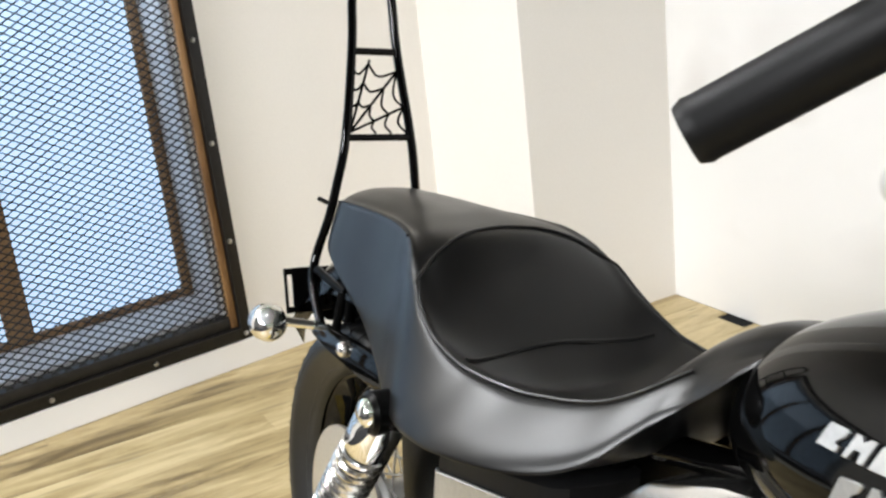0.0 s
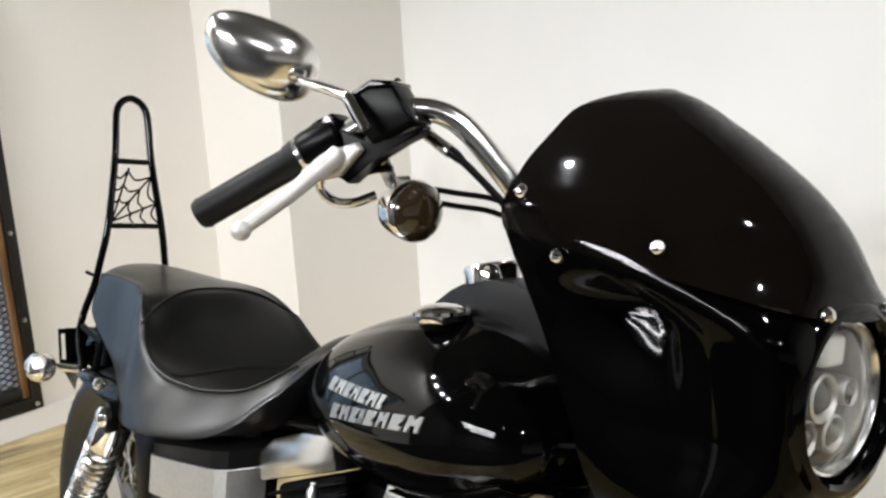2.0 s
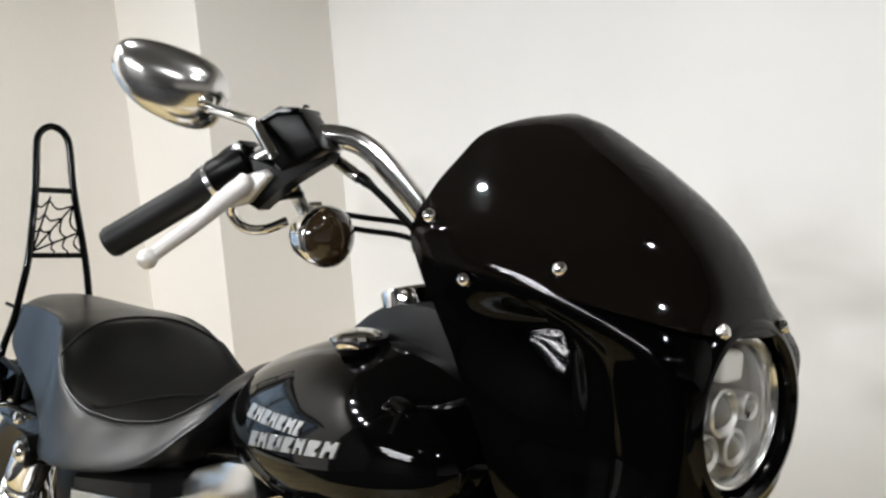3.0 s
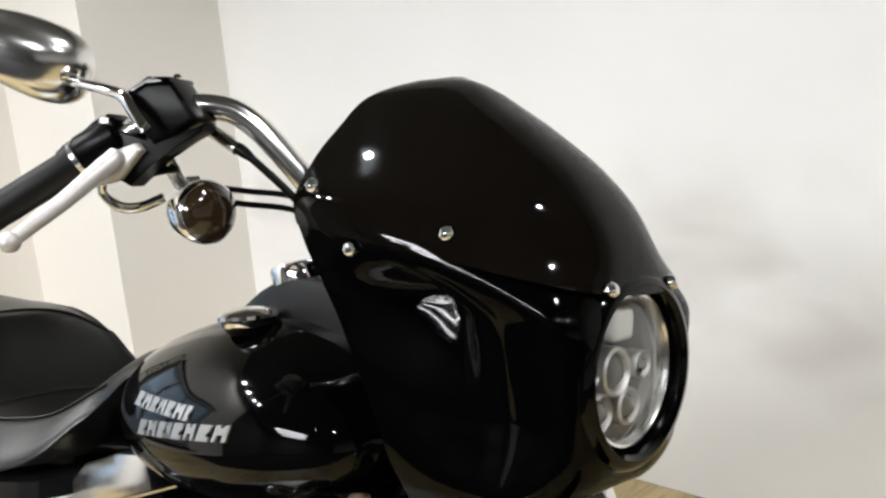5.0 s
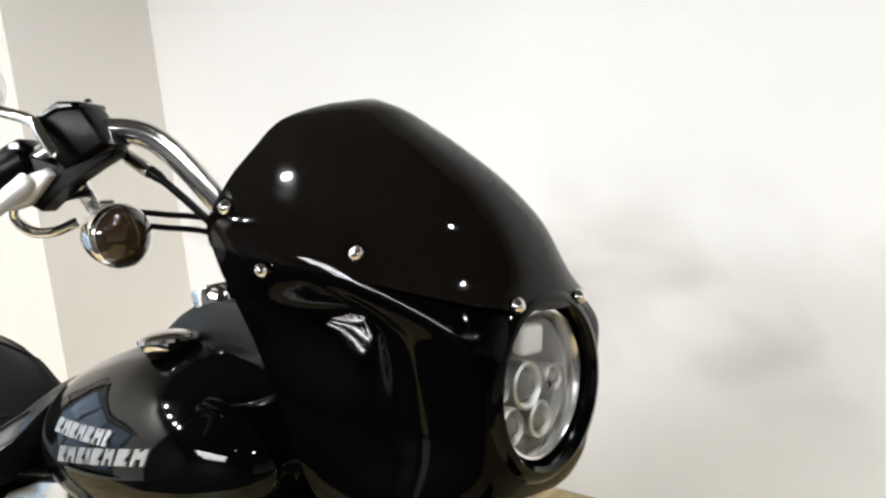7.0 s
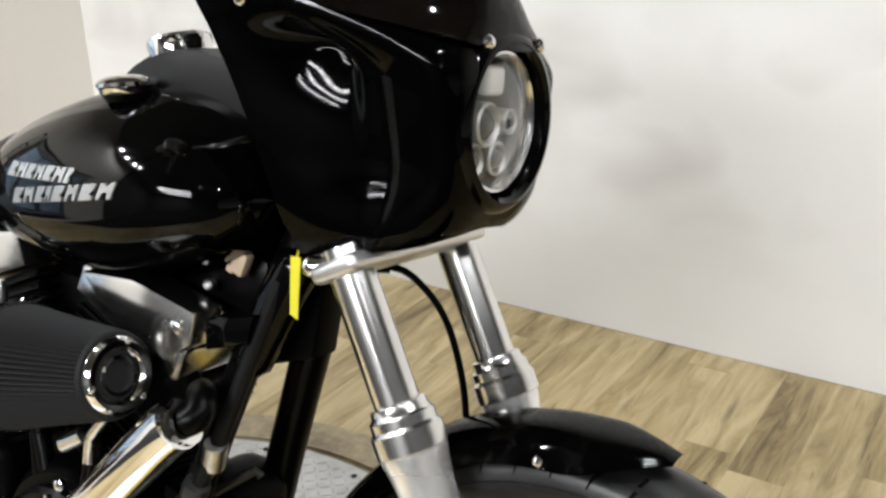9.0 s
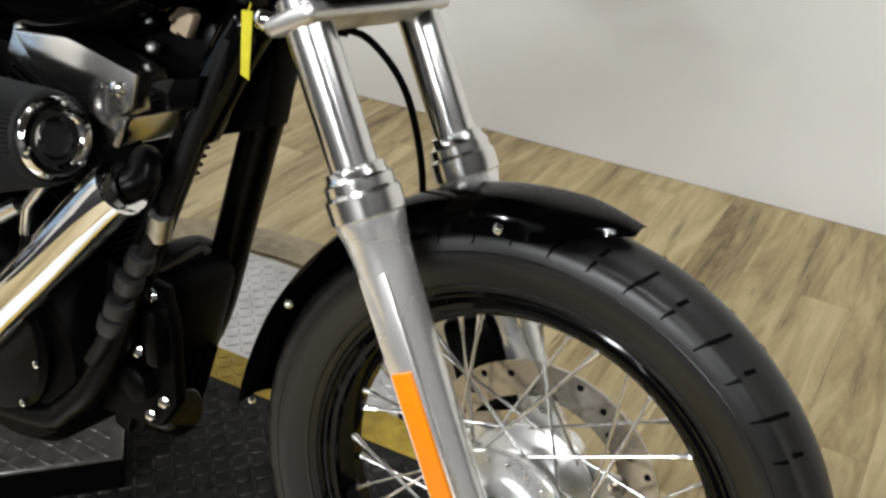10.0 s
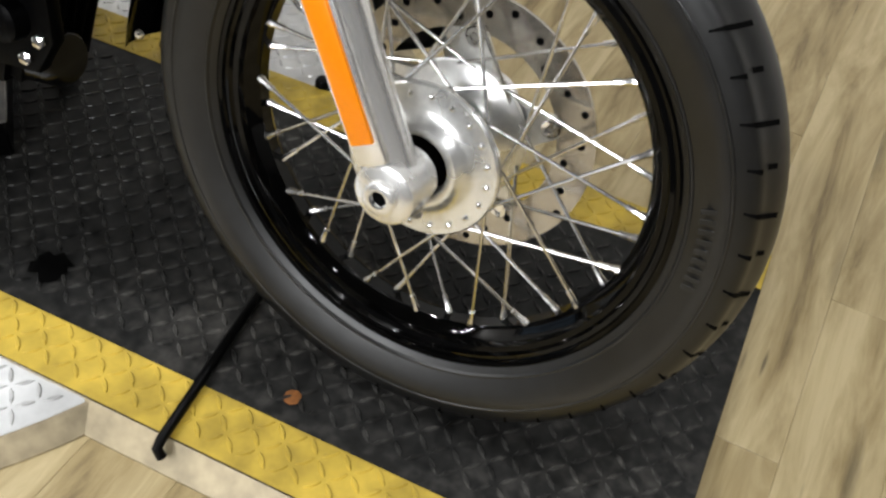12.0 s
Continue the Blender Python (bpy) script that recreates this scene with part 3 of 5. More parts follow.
# worn maker's lettering on the near sidewall, as plain raised bars
for k in range(9):
    a = radians(-3 + 2.1 * k)
    c = FAX + V(0.279 * math.cos(a), -0.0525, 0.279 * math.sin(a))
    part("lettering_bar", block(B(), (0.016, 0.0012, 0.0055), Matrix.Translation(c) @ Matrix(((math.cos(a), 0, -math.sin(a), 0), (0, 1, 0, 0), (math.sin(a), 0, math.cos(a), 0), (0, 0, 0, 1))) @ pose(0, 0, 0, 0, 0, 5), 0.0004, 1), RUBBER, front_wheel)


def spokes(centre, near, far, r_rim, count, parent, material, start=0.0, radius=0.0021):
    """Crossed lacing; near and far: (radius, distance from the middle) of the two flanges."""
    for k in range(count):
        side = 1 if k % 2 else -1
        r_hub, half = far if k % 2 else near
        a_rim = start + 2 * math.pi * k / count
        a_hub = a_rim + radians(60 if k % 4 < 2 else -66)
        p = centre + V(r_hub * math.cos(a_hub), side * half, r_hub * math.sin(a_hub))
        q = centre + V(r_rim * math.cos(a_rim), side * 0.007, r_rim * math.sin(a_rim))
        d = (q - p).normalized()
        wire = part("spoke", tube(B(), [p, q - d * 0.01], radius, 8), material, parent)
        part("nipple", lathe(B(), [(-0.021, 0.0022), (-0.02, 0.0034), (-0.006, 0.0034), (-0.004, 0.0044), (0.002, 0.0044)], q, d, 8), material, wire)


spokes(FAX, (0.07, 0.037), (0.07, 0.03), 0.2165, 40, front_wheel, SPOKE, radians(2.5))
hub = part("hub", lathe(B(), [(-0.046, 0.015), (-0.046, 0.031), (-0.062, 0.034), (-0.064, 0.038), (-0.063, 0.043), (-0.056, 0.048), (-0.051, 0.058), (-0.05, 0.08), (-0.048, 0.082), (-0.043, 0.082), (-0.041, 0.079), (-0.036, 0.06), (-0.028, 0.047), (-0.015, 0.042), (0.012, 0.042), (0.022, 0.05), (0.027, 0.074), (0.029, 0.077), (0.034, 0.077), (0.036, 0.072), (0.04, 0.05), (0.05, 0.046), (0.07, 0.03), (0.072, 0.02)], FAX, YAX, 48), HUBALLOY, front_wheel, "bright cast aluminium hub")
for k in range(20):
    a = 2 * math.pi * k / 20
    part("rivet", lathe(B(), [(0, 0.0032), (0.0025, 0.0026), (0.0035, 0.001)], FAX + V(0.071 * math.cos(a), -0.0502, 0.071 * math.sin(a)), (0, -1, 0), 8), CHROME, front_wheel)
# shade in the bore, put on as a thin black disc
part("hub_bore", lathe(B(), [(0, 0.031), (0.0005, 0.03)], FAX + V(0, -0.047, 0), (0, -1, 0), 28), HOLESHADE, hub, "hub bore, its shade painted as a flat black disc")
# brake disc with drilled face, on its left side
bm = lathe(B(), [(0.046, 0.104), (0.046, 0.1455), (0.0505, 0.1455), (0.0505, 0.104), (0.046, 0.104)], FAX, YAX, 72, False)
rotor = part("brake_disc", bm, ROTOR, front_wheel, "drilled steel brake disc")
bm = lathe(B(), [(0.04, 0.048), (0.04, 0.07), (0.044, 0.074), (0.048, 0.07), (0.048, 0.048), (0.04, 0.048)], FAX, YAX, 48, False)
part("disc_carrier", bm, HUBALLOY, rotor, "bright disc carrier")
for k in range(5):
    a = 2 * math.pi * k / 5 + 0.35
    out = []
    for da, r in ((-0.42, 0.068), (-0.2, 0.088), (-0.11, 0.106), (0.11, 0.106), (0.2, 0.088), (0.42, 0.068)):
        out.append(FAX + V(r * math.cos(a + da), 0.0425, r * math.sin(a + da)))
    part("disc_arm", slab(B(), out, (0, 0.006, 0), 0.001, 1), HUBALLOY, rotor)
    p = FAX + V(0.1 * math.cos(a), 0.0422, 0.1 * math.sin(a))
    part("disc_button", lathe(B(), [(-0.002, 0.0105), (0.003, 0.0105), (0.0045, 0.009), (0.004, 0.005), (0.002, 0.0045)], p, (0, -1, 0), 18), CHROME, rotor)
for k in range(14):
    for j, r in enumerate((0.136, 0.124) if k % 2 else (0.115, 0.13)):
        a = 2 * math.pi * (k + j * 0.42) / 14
        # each hole is only its shade, a black disc on the face
        part("drill_hole", lathe(B(), [(0, 0.0042), (0.0003, 0.0041)], FAX + V(r * math.cos(a), 0.0459, r * math.sin(a)), (0, -1, 0), 8), HOLESHADE, rotor)

# fork
FD = V(-0.182, 0, 0.337).normalized()
FORK_Y = 0.1


def along(d, y, off=0.0):
    """A point d up the fork leg from the axle, off ahead of its centre line."""
    return FAX + FD * d + V(FD.z, 0, -FD.x) * off + V(0, y, 0)


RING_D = 0.383
for side in (-1, 1):
    y = side * FORK_Y
    leg = part("fork_leg", lathe(B(), [(-0.03, 0.018), (-0.022, 0.026), (0.0, 0.027), (0.03, 0.0265), (0.2, 0.0275), (0.31, 0.0298), (0.335, 0.0325), (RING_D - 0.035, 0.0355), (RING_D - 0.01, 0.036), (RING_D - 0.006, 0.033), (RING_D - 0.004, 0.030)], along(0, y), FD, 32), SLIDER, bike, "polished aluminium fork slider")
    part("fork_tube", lathe(B(), [(RING_D - 0.01, 0.0245), (0.572, 0.0245)], along(0, y), FD, 32), POLISHED, leg, "chrome fork tube")
    part("collar", lathe(B(), [(RING_D - 0.03, 0.0352), (RING_D - 0.028, 0.0385), (RING_D - 0.006, 0.0385), (RING_D - 0.002, 0.035), (RING_D + 0.008, 0.035), (RING_D + 0.012, 0.031), (RING_D + 0.02, 0.030), (RING_D + 0.022, 0.0247)], along(0, y), FD, 32), POLISHED, leg, "chrome collar")
    part("axle_boss", lathe(B(), [(-0.027, 0.027), (-0.024, 0.031), (0.024, 0.031), (0.027, 0.028)], FAX + V(0, y, 0), YAX, 28), SLIDER, leg)
    part("axle_nut", lathe(B(), [(0, 0.017), (0.006, 0.017), (0.008, 0.0145), (0.008, 0.009), (0.002, 0.009)], FAX + V(0, y + side * 0.028, 0), YAX * side, 6 if side > 0 else 24), SLIDER, leg)
    part("pinch_bolt", lathe(B(), [(0, 0.006), (0.008, 0.006), (0.01, 0.004)], along(-0.026, y - side * 0.0, 0.012), -FD, 6), STEEL, leg)
    lm = Matrix(((FD.z, 0, FD.x, 0), (0, 1, 0, 0), (-FD.x, 0, FD.z, 0), (0, 0, 0, 1)))
    part("flat_rib", block(B(), (0.034, 0.012, 0.27), Matrix.Translation(along(0.165, y + side * 0.0225)) @ lm, 0.003, 2), SLIDER, leg)
    # shaded socket drawn as a flat black hexagon
    part("axle_socket", lathe(B(), [(0.0, 0.0088), (0.0006, 0.0087)], FAX + V(0, y + side * 0.0305, 0), V(0, side, 0), 6), HOLESHADE, leg)
    bm = B()
    c = along(0.126, y + side * 0.0295)
    block(bm, (0.024, 0.005, 0.148), Matrix.Translation(c) @ Matrix(((FD.z, 0, FD.x, 0), (0, 1, 0, 0), (-FD.x, 0, FD.z, 0), (0, 0, 0, 1))), 0.0015)
    part("reflector", bm, AMBER, leg, "orange reflector strip")
# lower fork clamp plate under the fairing
bm = B()
p = along(0.552, 0)
block(bm, (0.062, 0.262, 0.02), Matrix.Translation(p) @ Matrix(((FD.z, 0, FD.x, 0), (0, 1, 0, 0), (-FD.x, 0, FD.z, 0), (0, 0, 0, 1))), 0.008, 3)
clamp = part("fork_clamp", bm, BRUSHED, bike, "silver fork clamp")
for side in (-1, 1):
    part("clamp_bolt", lathe(B(), [(-0.03, 0.009), (-0.006, 0.0125), (0.006, 0.0125), (0.013, 0.009), (0.016, 0.003)], V(0.503, side * 0.106, 0.808), V(-1, side * 0.5, 0.1), 16), CHROME, clamp)
part("caliper", block(B(), (0.075, 0.045, 0.12), pose(0.70, 0.085, 0.43, 0, -25, 0), 0.014, 3), SATIN, bike, "black brake caliper")

# front fender
bm = B()
rings = []
for k in range(49):
    t = k / 48
    a = radians(78 + 106 * t)
    rc = 0.352 + 0.036 * max(0, (t - 0.55) / 0.45) ** 2 + 0.004 * math.sin(t * math.pi)
    w = 0.066 * min(1, 0.25 + 7 * t) * min(1, 0.25 + 3.2 * (1 - t)) ** 0.5
    drop = 0.034 * min(1, 0.15 + 6 * t) * min(1, 0.3 + 4 * (1 - t))
    row = []
    for j in range(13):
        f = -1 + 2 * j / 12
        r = rc - drop * abs(f) ** 2.6
        row.append(FAX + V(r * math.cos(a), w * (abs(f) ** 0.85) * (1 if f > 0 else -1) if f else 0, r * math.sin(a)))
    rings.append(row)
bridge(bm, rings, False)
bmesh.ops.solidify(bm, geom=bm.faces[:], thickness=0.003)
fender = part("front_fender", bm, GLOSS, bike, "gloss black front fender", 50)
for side in (-1, 1):
    for a in (98, 128, 150, 176):
        part("fender_bolt", lathe(B(), [(0, 0.006), (0.003, 0.005), (0.005, 0.002)], FAX + V(0.328 * math.cos(radians(a)), side * 0.066, 0.328 * math.sin(radians(a))), V(0, side, 0), 10), CHROME, fender)

# ---- fairing ----
FZ = (0.815, 0.835, 0.865, 0.9, 0.95, 1.0, 1.04, 1.07, 1.11, 1.15, 1.19, 1.215, 1.235, 1.2435)
FXR = (0.474, 0.468, 0.458, 0.451, 0.436, 0.418, 0.402, 0.382, 0.361, 0.361, 0.368, 0.376, 0.398, 0.418)
FWR = (0.098, 0.108, 0.120, 0.131, 0.143, 0.154, 0.165, 0.168, 0.165, 0.142, 0.110, 0.088, 0.046, 0.006)
FXF = (0.565, 0.608, 0.645, 0.66, 0.664, 0.664, 0.658, 0.648, 0.624, 0.585, 0.527, 0.483, 0.448, 0.424)


PLAN_S = (0, 0.2, 0.4, 0.58, 0.72, 0.86, 1)
PLAN_Y = (0, 0.32, 0.61, 0.715, 0.73, 0.81, 1)
PLAN_OUT = (0, 0.32, 0.64, 0.84, 0.94, 0.985, 1)
PLAN_F = (1, 0.998, 0.965, 0.86, 0.66, 0.35, 0)


def smooth(v):
    v = max(0, min(1, v))
    return v * v * (3 - 2 * v)


def fair(z, s, push=0.0):
    """The fairing's skin: s from -1 (rear edge, right) over the nose to 1."""
    xr, w, xf = ease(z, FZ, FXR), ease(z, FZ, FWR), ease(z, FZ, FXF)
    t = s * math.pi / 2
    q = abs(s)
    k = max(0, min(1, (1.085 - z) / 0.07))
    k = k * k * (3 - 2 * k)
    g = max(0, min(1, (z - 0.84) / 0.09))
    g = g * g * (3 - 2 * g)
    f = (1 - k) * abs(math.cos(t)) ** 1.05 + k * ease(q, PLAN_S, PLAN_F)
    y = w * ((1 - k) * abs(math.sin(t)) ** 0.92 + k * (g * ease(q, PLAN_S, PLAN_Y) + (1 - g) * ease(q, PLAN_S, PLAN_OUT))) * (1 if s >= 0 else -1)
    # sunk pocket behind the lamp nacelle, under the shoulder below the seam
    pocket = smooth((q - 0.765) / 0.04) * smooth((0.994 - q) / 0.217)
    shoulder = 1.054 + 0.01 * smooth((0.95 - q) / 0.2)
    under = smooth((shoulder - z) / 0.026) * max(0.0, 1 - max(0.0, shoulder - 0.026 - z) / 0.107) ** 1.53
    crease = math.exp(-((q - 0.735) / 0.025) ** 2) * smooth((shoulder - z) / 0.02) * smooth((z - 0.83) / 0.05)
    y *= 1 - 0.25 * pocket * under - 0.035 * crease
    return V(xr + (xf - xr) * f + push * f, y * (1 + push * 4), z + push * 0.6)


def split(s):
    """Height of the seam between shell and screen."""
    return 1.088 - 0.048 * (math.cos(s * math.pi / 2) ** 1.3)


NS = 160
bm = B()
rows = []
for k in range(49):
    row = []
    for j in range(NS + 1):
        s = -1 + 2 * j / NS
        z1 = split(s) + 0.012
        z0 = 0.815 + 0.045 * (math.cos(s * math.pi / 2) ** 1.2)
        row.append(fair(z0 + (z1 - z0) * k / 48, s))
    rows.append(row)
bridge(bm, rows, False)
for f in list(bm.faces):
    m = f.calc_center_median()
    if m.x > 0.6 and math.hypot(m.y, m.z - 0.97) < 0.084:
        bm.faces.remove(f)
bmesh.ops.solidify(bm, geom=bm.faces[:], thickness=0.004)
fairing = part("fairing", bm, GLOSS, bike, "gloss black quarter fairing shell", 50)
bm = B()
rows = []
for k in range(25):
    row = []
    for j in range(NS + 1):
        s = -1 + 2 * j / NS
        z0, z1 = split(s), 1.2435
        row.append(fair(z0 + (z1 - z0) * (k / 24), s, 0.004))
    rows.append(row)
bridge(bm, rows, False)
bmesh.ops.solidify(bm, geom=bm.faces[:], thickness=-0.003)
part("windscreen", bm, SMOKE, fairing, "dark smoked windscreen", 50)


def screw(p, n, parent, r=0.0075):
    part("screw", lathe(B(), [(-0.004, r), (0.001, r), (0.004, r * 0.8), (0.006, r * 0.3)], p, n, 16), CHROME, parent)


for s, z in ((0.86, 1.07), (0.57, 1.09), (0.94, 1.126), (0.19, 1.047)):
    for side in (-1, 1):
        p = fair(z, side * s, 0.004)
        across = fair(z, side * s + 0.01, 0.004) - fair(z, side * s - 0.01, 0.004)
        out = across.cross(fair(z + 0.004, side * s, 0.004) - p).normalized()
        if out.dot(V(p.x - 0.3, p.y, 0)) < 0:
            out = -out
        screw(p + out * 0.002, out, fairing)
# headlamp in its black surround
HL, HN = V(0.628, 0, 0.97), V(1, 0, 0.03)
part("lamp_surround", lathe(B(), [(-0.02, 0.097), (0.018, 0.0965), (0.028, 0.092), (0.034, 0.086), (0.035, 0.081), (0.031, 0.0765), (-0.01, 0.0745)], HL, HN, 56, False), GLOSS, fairing, "gloss black lamp surround")
lamp = part("headlamp", lathe(B(), [(0.004, 0.0725), (0.018, 0.073), (0.0215, 0.0715), (0.0215, 0.069), (0.016, 0.066), (0.004, 0.0655)], HL, HN, 56, False), POLISHED, bike, "round projector headlamp with a bright ring")
part("reflector_bowl", lathe(B(), [(0.012, 0.068), (-0.004, 0.062), (-0.016, 0.04), (-0.018, 0.004)], HL, HN, 48, False), mat("lamp_bowl", (0.13, 0.128, 0.122), 0.42, 0.8, 0.15, 60), lamp, "grey lamp bowl")
# white base colour stands for the reflection on the upper lens
LENSGLEAM = mat("lens_painted_gleam", (0.6, 0.6, 0.57), 0.25, 0, 0.05)
LAMPGLASS = mat("dark_projector_glass", (0.08, 0.078, 0.074), 0.08, 0.2, 0.1)
block_m = Matrix.Translation(HL + V(0.004, 0, 0.041))
part("led_block", block(B(), (0.016, 0.034, 0.03), block_m, 0.006, 3), LENSGLEAM, lamp, "upper lens, its bright reflection painted white")
for dy, dz, r, m in ((0, -0.004, 0.021, BRUSHED), (-0.024, -0.04, 0.0165, CAST), (0.024, -0.04, 0.0165, CAST), (-0.045, -0.002, 0.0125, CAST), (0.045, -0.002, 0.0125, CAST)):
    shell = part("projector", lathe(B(), [(-0.02, r * 1.12), (0.005, r * 1.12), (0.007, r * 1.0), (0.004, r * 0.86), (-0.004, r * 0.82)], HL + V(0, dy, dz), HN, 28, False), m, lamp, "bright projector ring")
    part("projector_glass", lathe(B(), [(-0.004, r * 0.84), (0.003, r * 0.7), (0.008, r * 0.4), (0.0095, r * 0.05)], HL + V(0, dy, dz), HN, 24), LAMPGLASS, shell)
LENS, ln, ll, lp = nodes_of("clear_lens")
lp.inputs["Base Color"].default_value, lp.inputs["Roughness"].default_value = (0.95, 0.95, 0.93, 1), 0.03
lp.inputs["Transmission Weight"].default_value, lp.inputs["IOR"].default_value = 1.0, 1.3
lens = part("lens", lathe(B(), [(0.0165, 0.068), (0.022, 0.058), (0.027, 0.034), (0.029, 0.004), (0.027, 0.004), (0.025, 0.034), (0.02, 0.058), (0.0145, 0.068)], HL, HN, 40, False), LENS, lamp, "clear lamp lens")
lens.visible_shadow = False

# ---- tank ----
TX = (-0.142, -0.14, -0.132, -0.112, -0.08, -0.03, 0.03, 0.1, 0.17, 0.23, 0.28, 0.33, 0.368, 0.392, 0.4)
TT = (0.805, 0.822, 0.84, 0.866, 0.889, 0.912, 0.934, 0.955, 0.968, 0.972, 0.966, 0.951, 0.928, 0.9, 0.87)
TB = (0.79, 0.765, 0.752, 0.738, 0.728, 0.720, 0.714, 0.712, 0.716, 0.728, 0.745, 0.767, 0.79, 0.815, 0.84)
TW = (0.02, 0.036, 0.056, 0.082, 0.104, 0.126, 0.144, 0.158, 0.166, 0.168, 0.164, 0.151, 0.129, 0.098, 0.06)


def tank_point(x, a, push=0.0):
    """a: 0 on top, pi/2 on the left side, pi below."""
    top, bot, w = ease(x, TX, TT), ease(x, TX, TB), ease(x, TX, TW)
    c, s = math.cos(a), math.sin(a)
    zc = bot + (top - bot) * 0.44
    hz = (top - zc) if c > 0 else (zc - bot)
    power = 1.0 if c > 0 else 0.84
    return V(x, (w + push) * math.copysign(abs(s) ** 0.97, s), zc + (hz + push) * math.copysign(abs(c) ** power, c))


bm = B()
rings = []
for k in range(49):
    t = k / 48
    x = TX[0] + (TX[-1] - TX[0]) * (0.5 - 0.5 * math.cos(math.pi * t)) * 1.0
    rings.append([tank_point(x, 2 * math.pi * j / 48) for j in range(48)])
bridge(bm, rings)
tank = part("fuel_tank", bm, GLOSS, bike, "gloss black fuel tank", 70)
# emblem: two slanted rows of raised silver shapes
def tank_side(x, z, push=0.0):
    """The right flank at a height."""
    lo, hi = radians(-150), radians(-20)
    for _ in range(30):
        mid = (lo + hi) / 2
        if tank_point(x, mid).z < z:
            lo = mid
        else:
            hi = mid
    return tank_point(x, lo, push)


for x0, x1, z0, z1, widths in ((0.026, 0.182, 0.848, 0.862, (17, 16, 14, 13, 14, 15, 8)), (0.05, 0.262, 0.818, 0.857, (17, 17, 14, 8, 16, 15, 18, 18))):
    scale, x = (x1 - x0) / sum(widths), x0
    for k, wide in enumerate(widths):
        wide *= scale
        f = (x + wide / 2 - x0) / (x1 - x0)
        z = z0 + (z1 - z0) * f
        p = tank_side(x + wide / 2, z, 0.0004)
        d = (tank_side(x + wide / 2 + 0.01, z + 0.01 * (z1 - z0) / (x1 - x0), 0.0004) - p).normalized()
        up = (tank_side(x + wide / 2, z + 0.006, 0.0004) - p).normalized()
        nn = d.cross(up)
        m = Matrix.Translation(p) @ Matrix((d, up, nn)).transposed().to_4x4()
        hh, ww, lean = 0.0095, wide * 0.4, 0.0032
        a, b, e = ww * 0.42, hh * 0.42, hh * 0.8
        out = [(-ww, -hh), (ww * 0.9, -hh), (ww, -b), (a, -b), (a, -hh * 0.1), (ww * 0.9, b * 0.6), (ww, e), (ww * 0.7, hh), (-ww * 0.9, hh), (-ww, e)]
        if k % 2:
            out = [(-ww, -hh), (-a, -hh), (-a * 0.9, -b * 0.2), (a * 0.9, -b * 0.3), (a, -hh), (ww, -hh), (ww * 0.95, hh), (a * 0.8, hh), (0, b), (-a * 0.8, hh), (-ww, hh)]
        out = [V(u + lean * w / hh, w, -0.002) for u, w in out]
        bm = slab(B(), [m @ q for q in out], nn * 0.004, 0.0006, 1)
        part("badge_shape", bm, CAST, tank)
        x += wide
cap_at = V(0.178, -0.082, 0.966)
part("filler_cap", lathe(B(), [(-0.01, 0.032), (-0.003, 0.034), (-0.001, 0.0365), (0.003, 0.0365), (0.007, 0.032), (0.0105, 0.019), (0.012, 0.002)], cap_at, V(-0.12, -0.06, 1), 36), CHROME, tank, "chrome filler cap")
part("cap_seal", lathe(B(), [(-0.02, 0.026), (-0.012, 0.03), (-0.008, 0.028)], cap_at, V(-0.12, -0.06, 1), 36), SATIN, tank)
# console along the tank's top
bm = B()
rings = []
for x, hw, zb, zt in ((0.06, 0.012, 0.92, 0.945), (0.09, 0.028, 0.925, 0.962), (0.13, 0.038, 0.93, 0.985), (0.18, 0.045, 0.94, 1.008), (0.25, 0.048, 0.945, 1.012), (0.33, 0.046, 0.92, 1.0), (0.4, 0.04, 0.9, 0.985)):
    rings.append([V(x, -hw, zb), V(x, -hw, zb + (zt - zb) * 0.6), V(x, -hw * 0.8, zt), V(x, 0, zt + 0.004), V(x, hw * 0.8, zt), V(x, hw, zb + (zt - zb) * 0.6), V(x, hw, zb)])
bridge(bm, rings)
console = part("console", bm, MATTE, bike, "matte black tank console", 35)
part("gauge", lathe(B(), [(-0.01, 0.04), (0.008, 0.042), (0.012, 0.04), (0.011, 0.036), (0.008, 0.035)], V(0.18, 0, 1.012), V(-0.32, 0, 1), 40), CHROME, console, "chrome ringed speedometer")

# ---- seat ----
SX = (-1.06, -1.045, -1.0, -0.93, -0.82, -0.72, -0.66, -0.61, -0.57, -0.53, -0.48, -0.42, -0.36, -0.3, -0.25, -0.21, -0.185, -0.16, -0.13, -0.1, -0.07, -0.055)
SW = (0.05, 0.075, 0.098, 0.108, 0.118, 0.138, 0.158, 0.178, 0.193, 0.208, 0.22, 0.224, 0.215, 0.197, 0.173, 0.146, 0.118, 0.094, 0.088, 0.072, 0.046, 0.02)
SB = (0.79, 0.765, 0.745, 0.72, 0.68, 0.64, 0.626, 0.63, 0.64, 0.646, 0.651, 0.658, 0.666, 0.676, 0.691, 0.719, 0.755, 0.785, 0.812, 0.845, 0.866, 0.872)
SR = (0.805, 0.822, 0.835, 0.842, 0.848, 0.852, 0.85, 0.835, 0.81, 0.78, 0.757, 0.744, 0.744, 0.752, 0.764, 0.785, 0.806, 0.825, 0.842, 0.858, 0.874, 0.875)
SC = (0.805, 0.835, 0.857, 0.866, 0.87, 0.868, 0.864, 0.858, 0.828, 0.778, 0.728, 0.702, 0.704, 0.724, 0.757, 0.806, 0.838, 0.858, 0.872, 0.88, 0.886, 0.88)


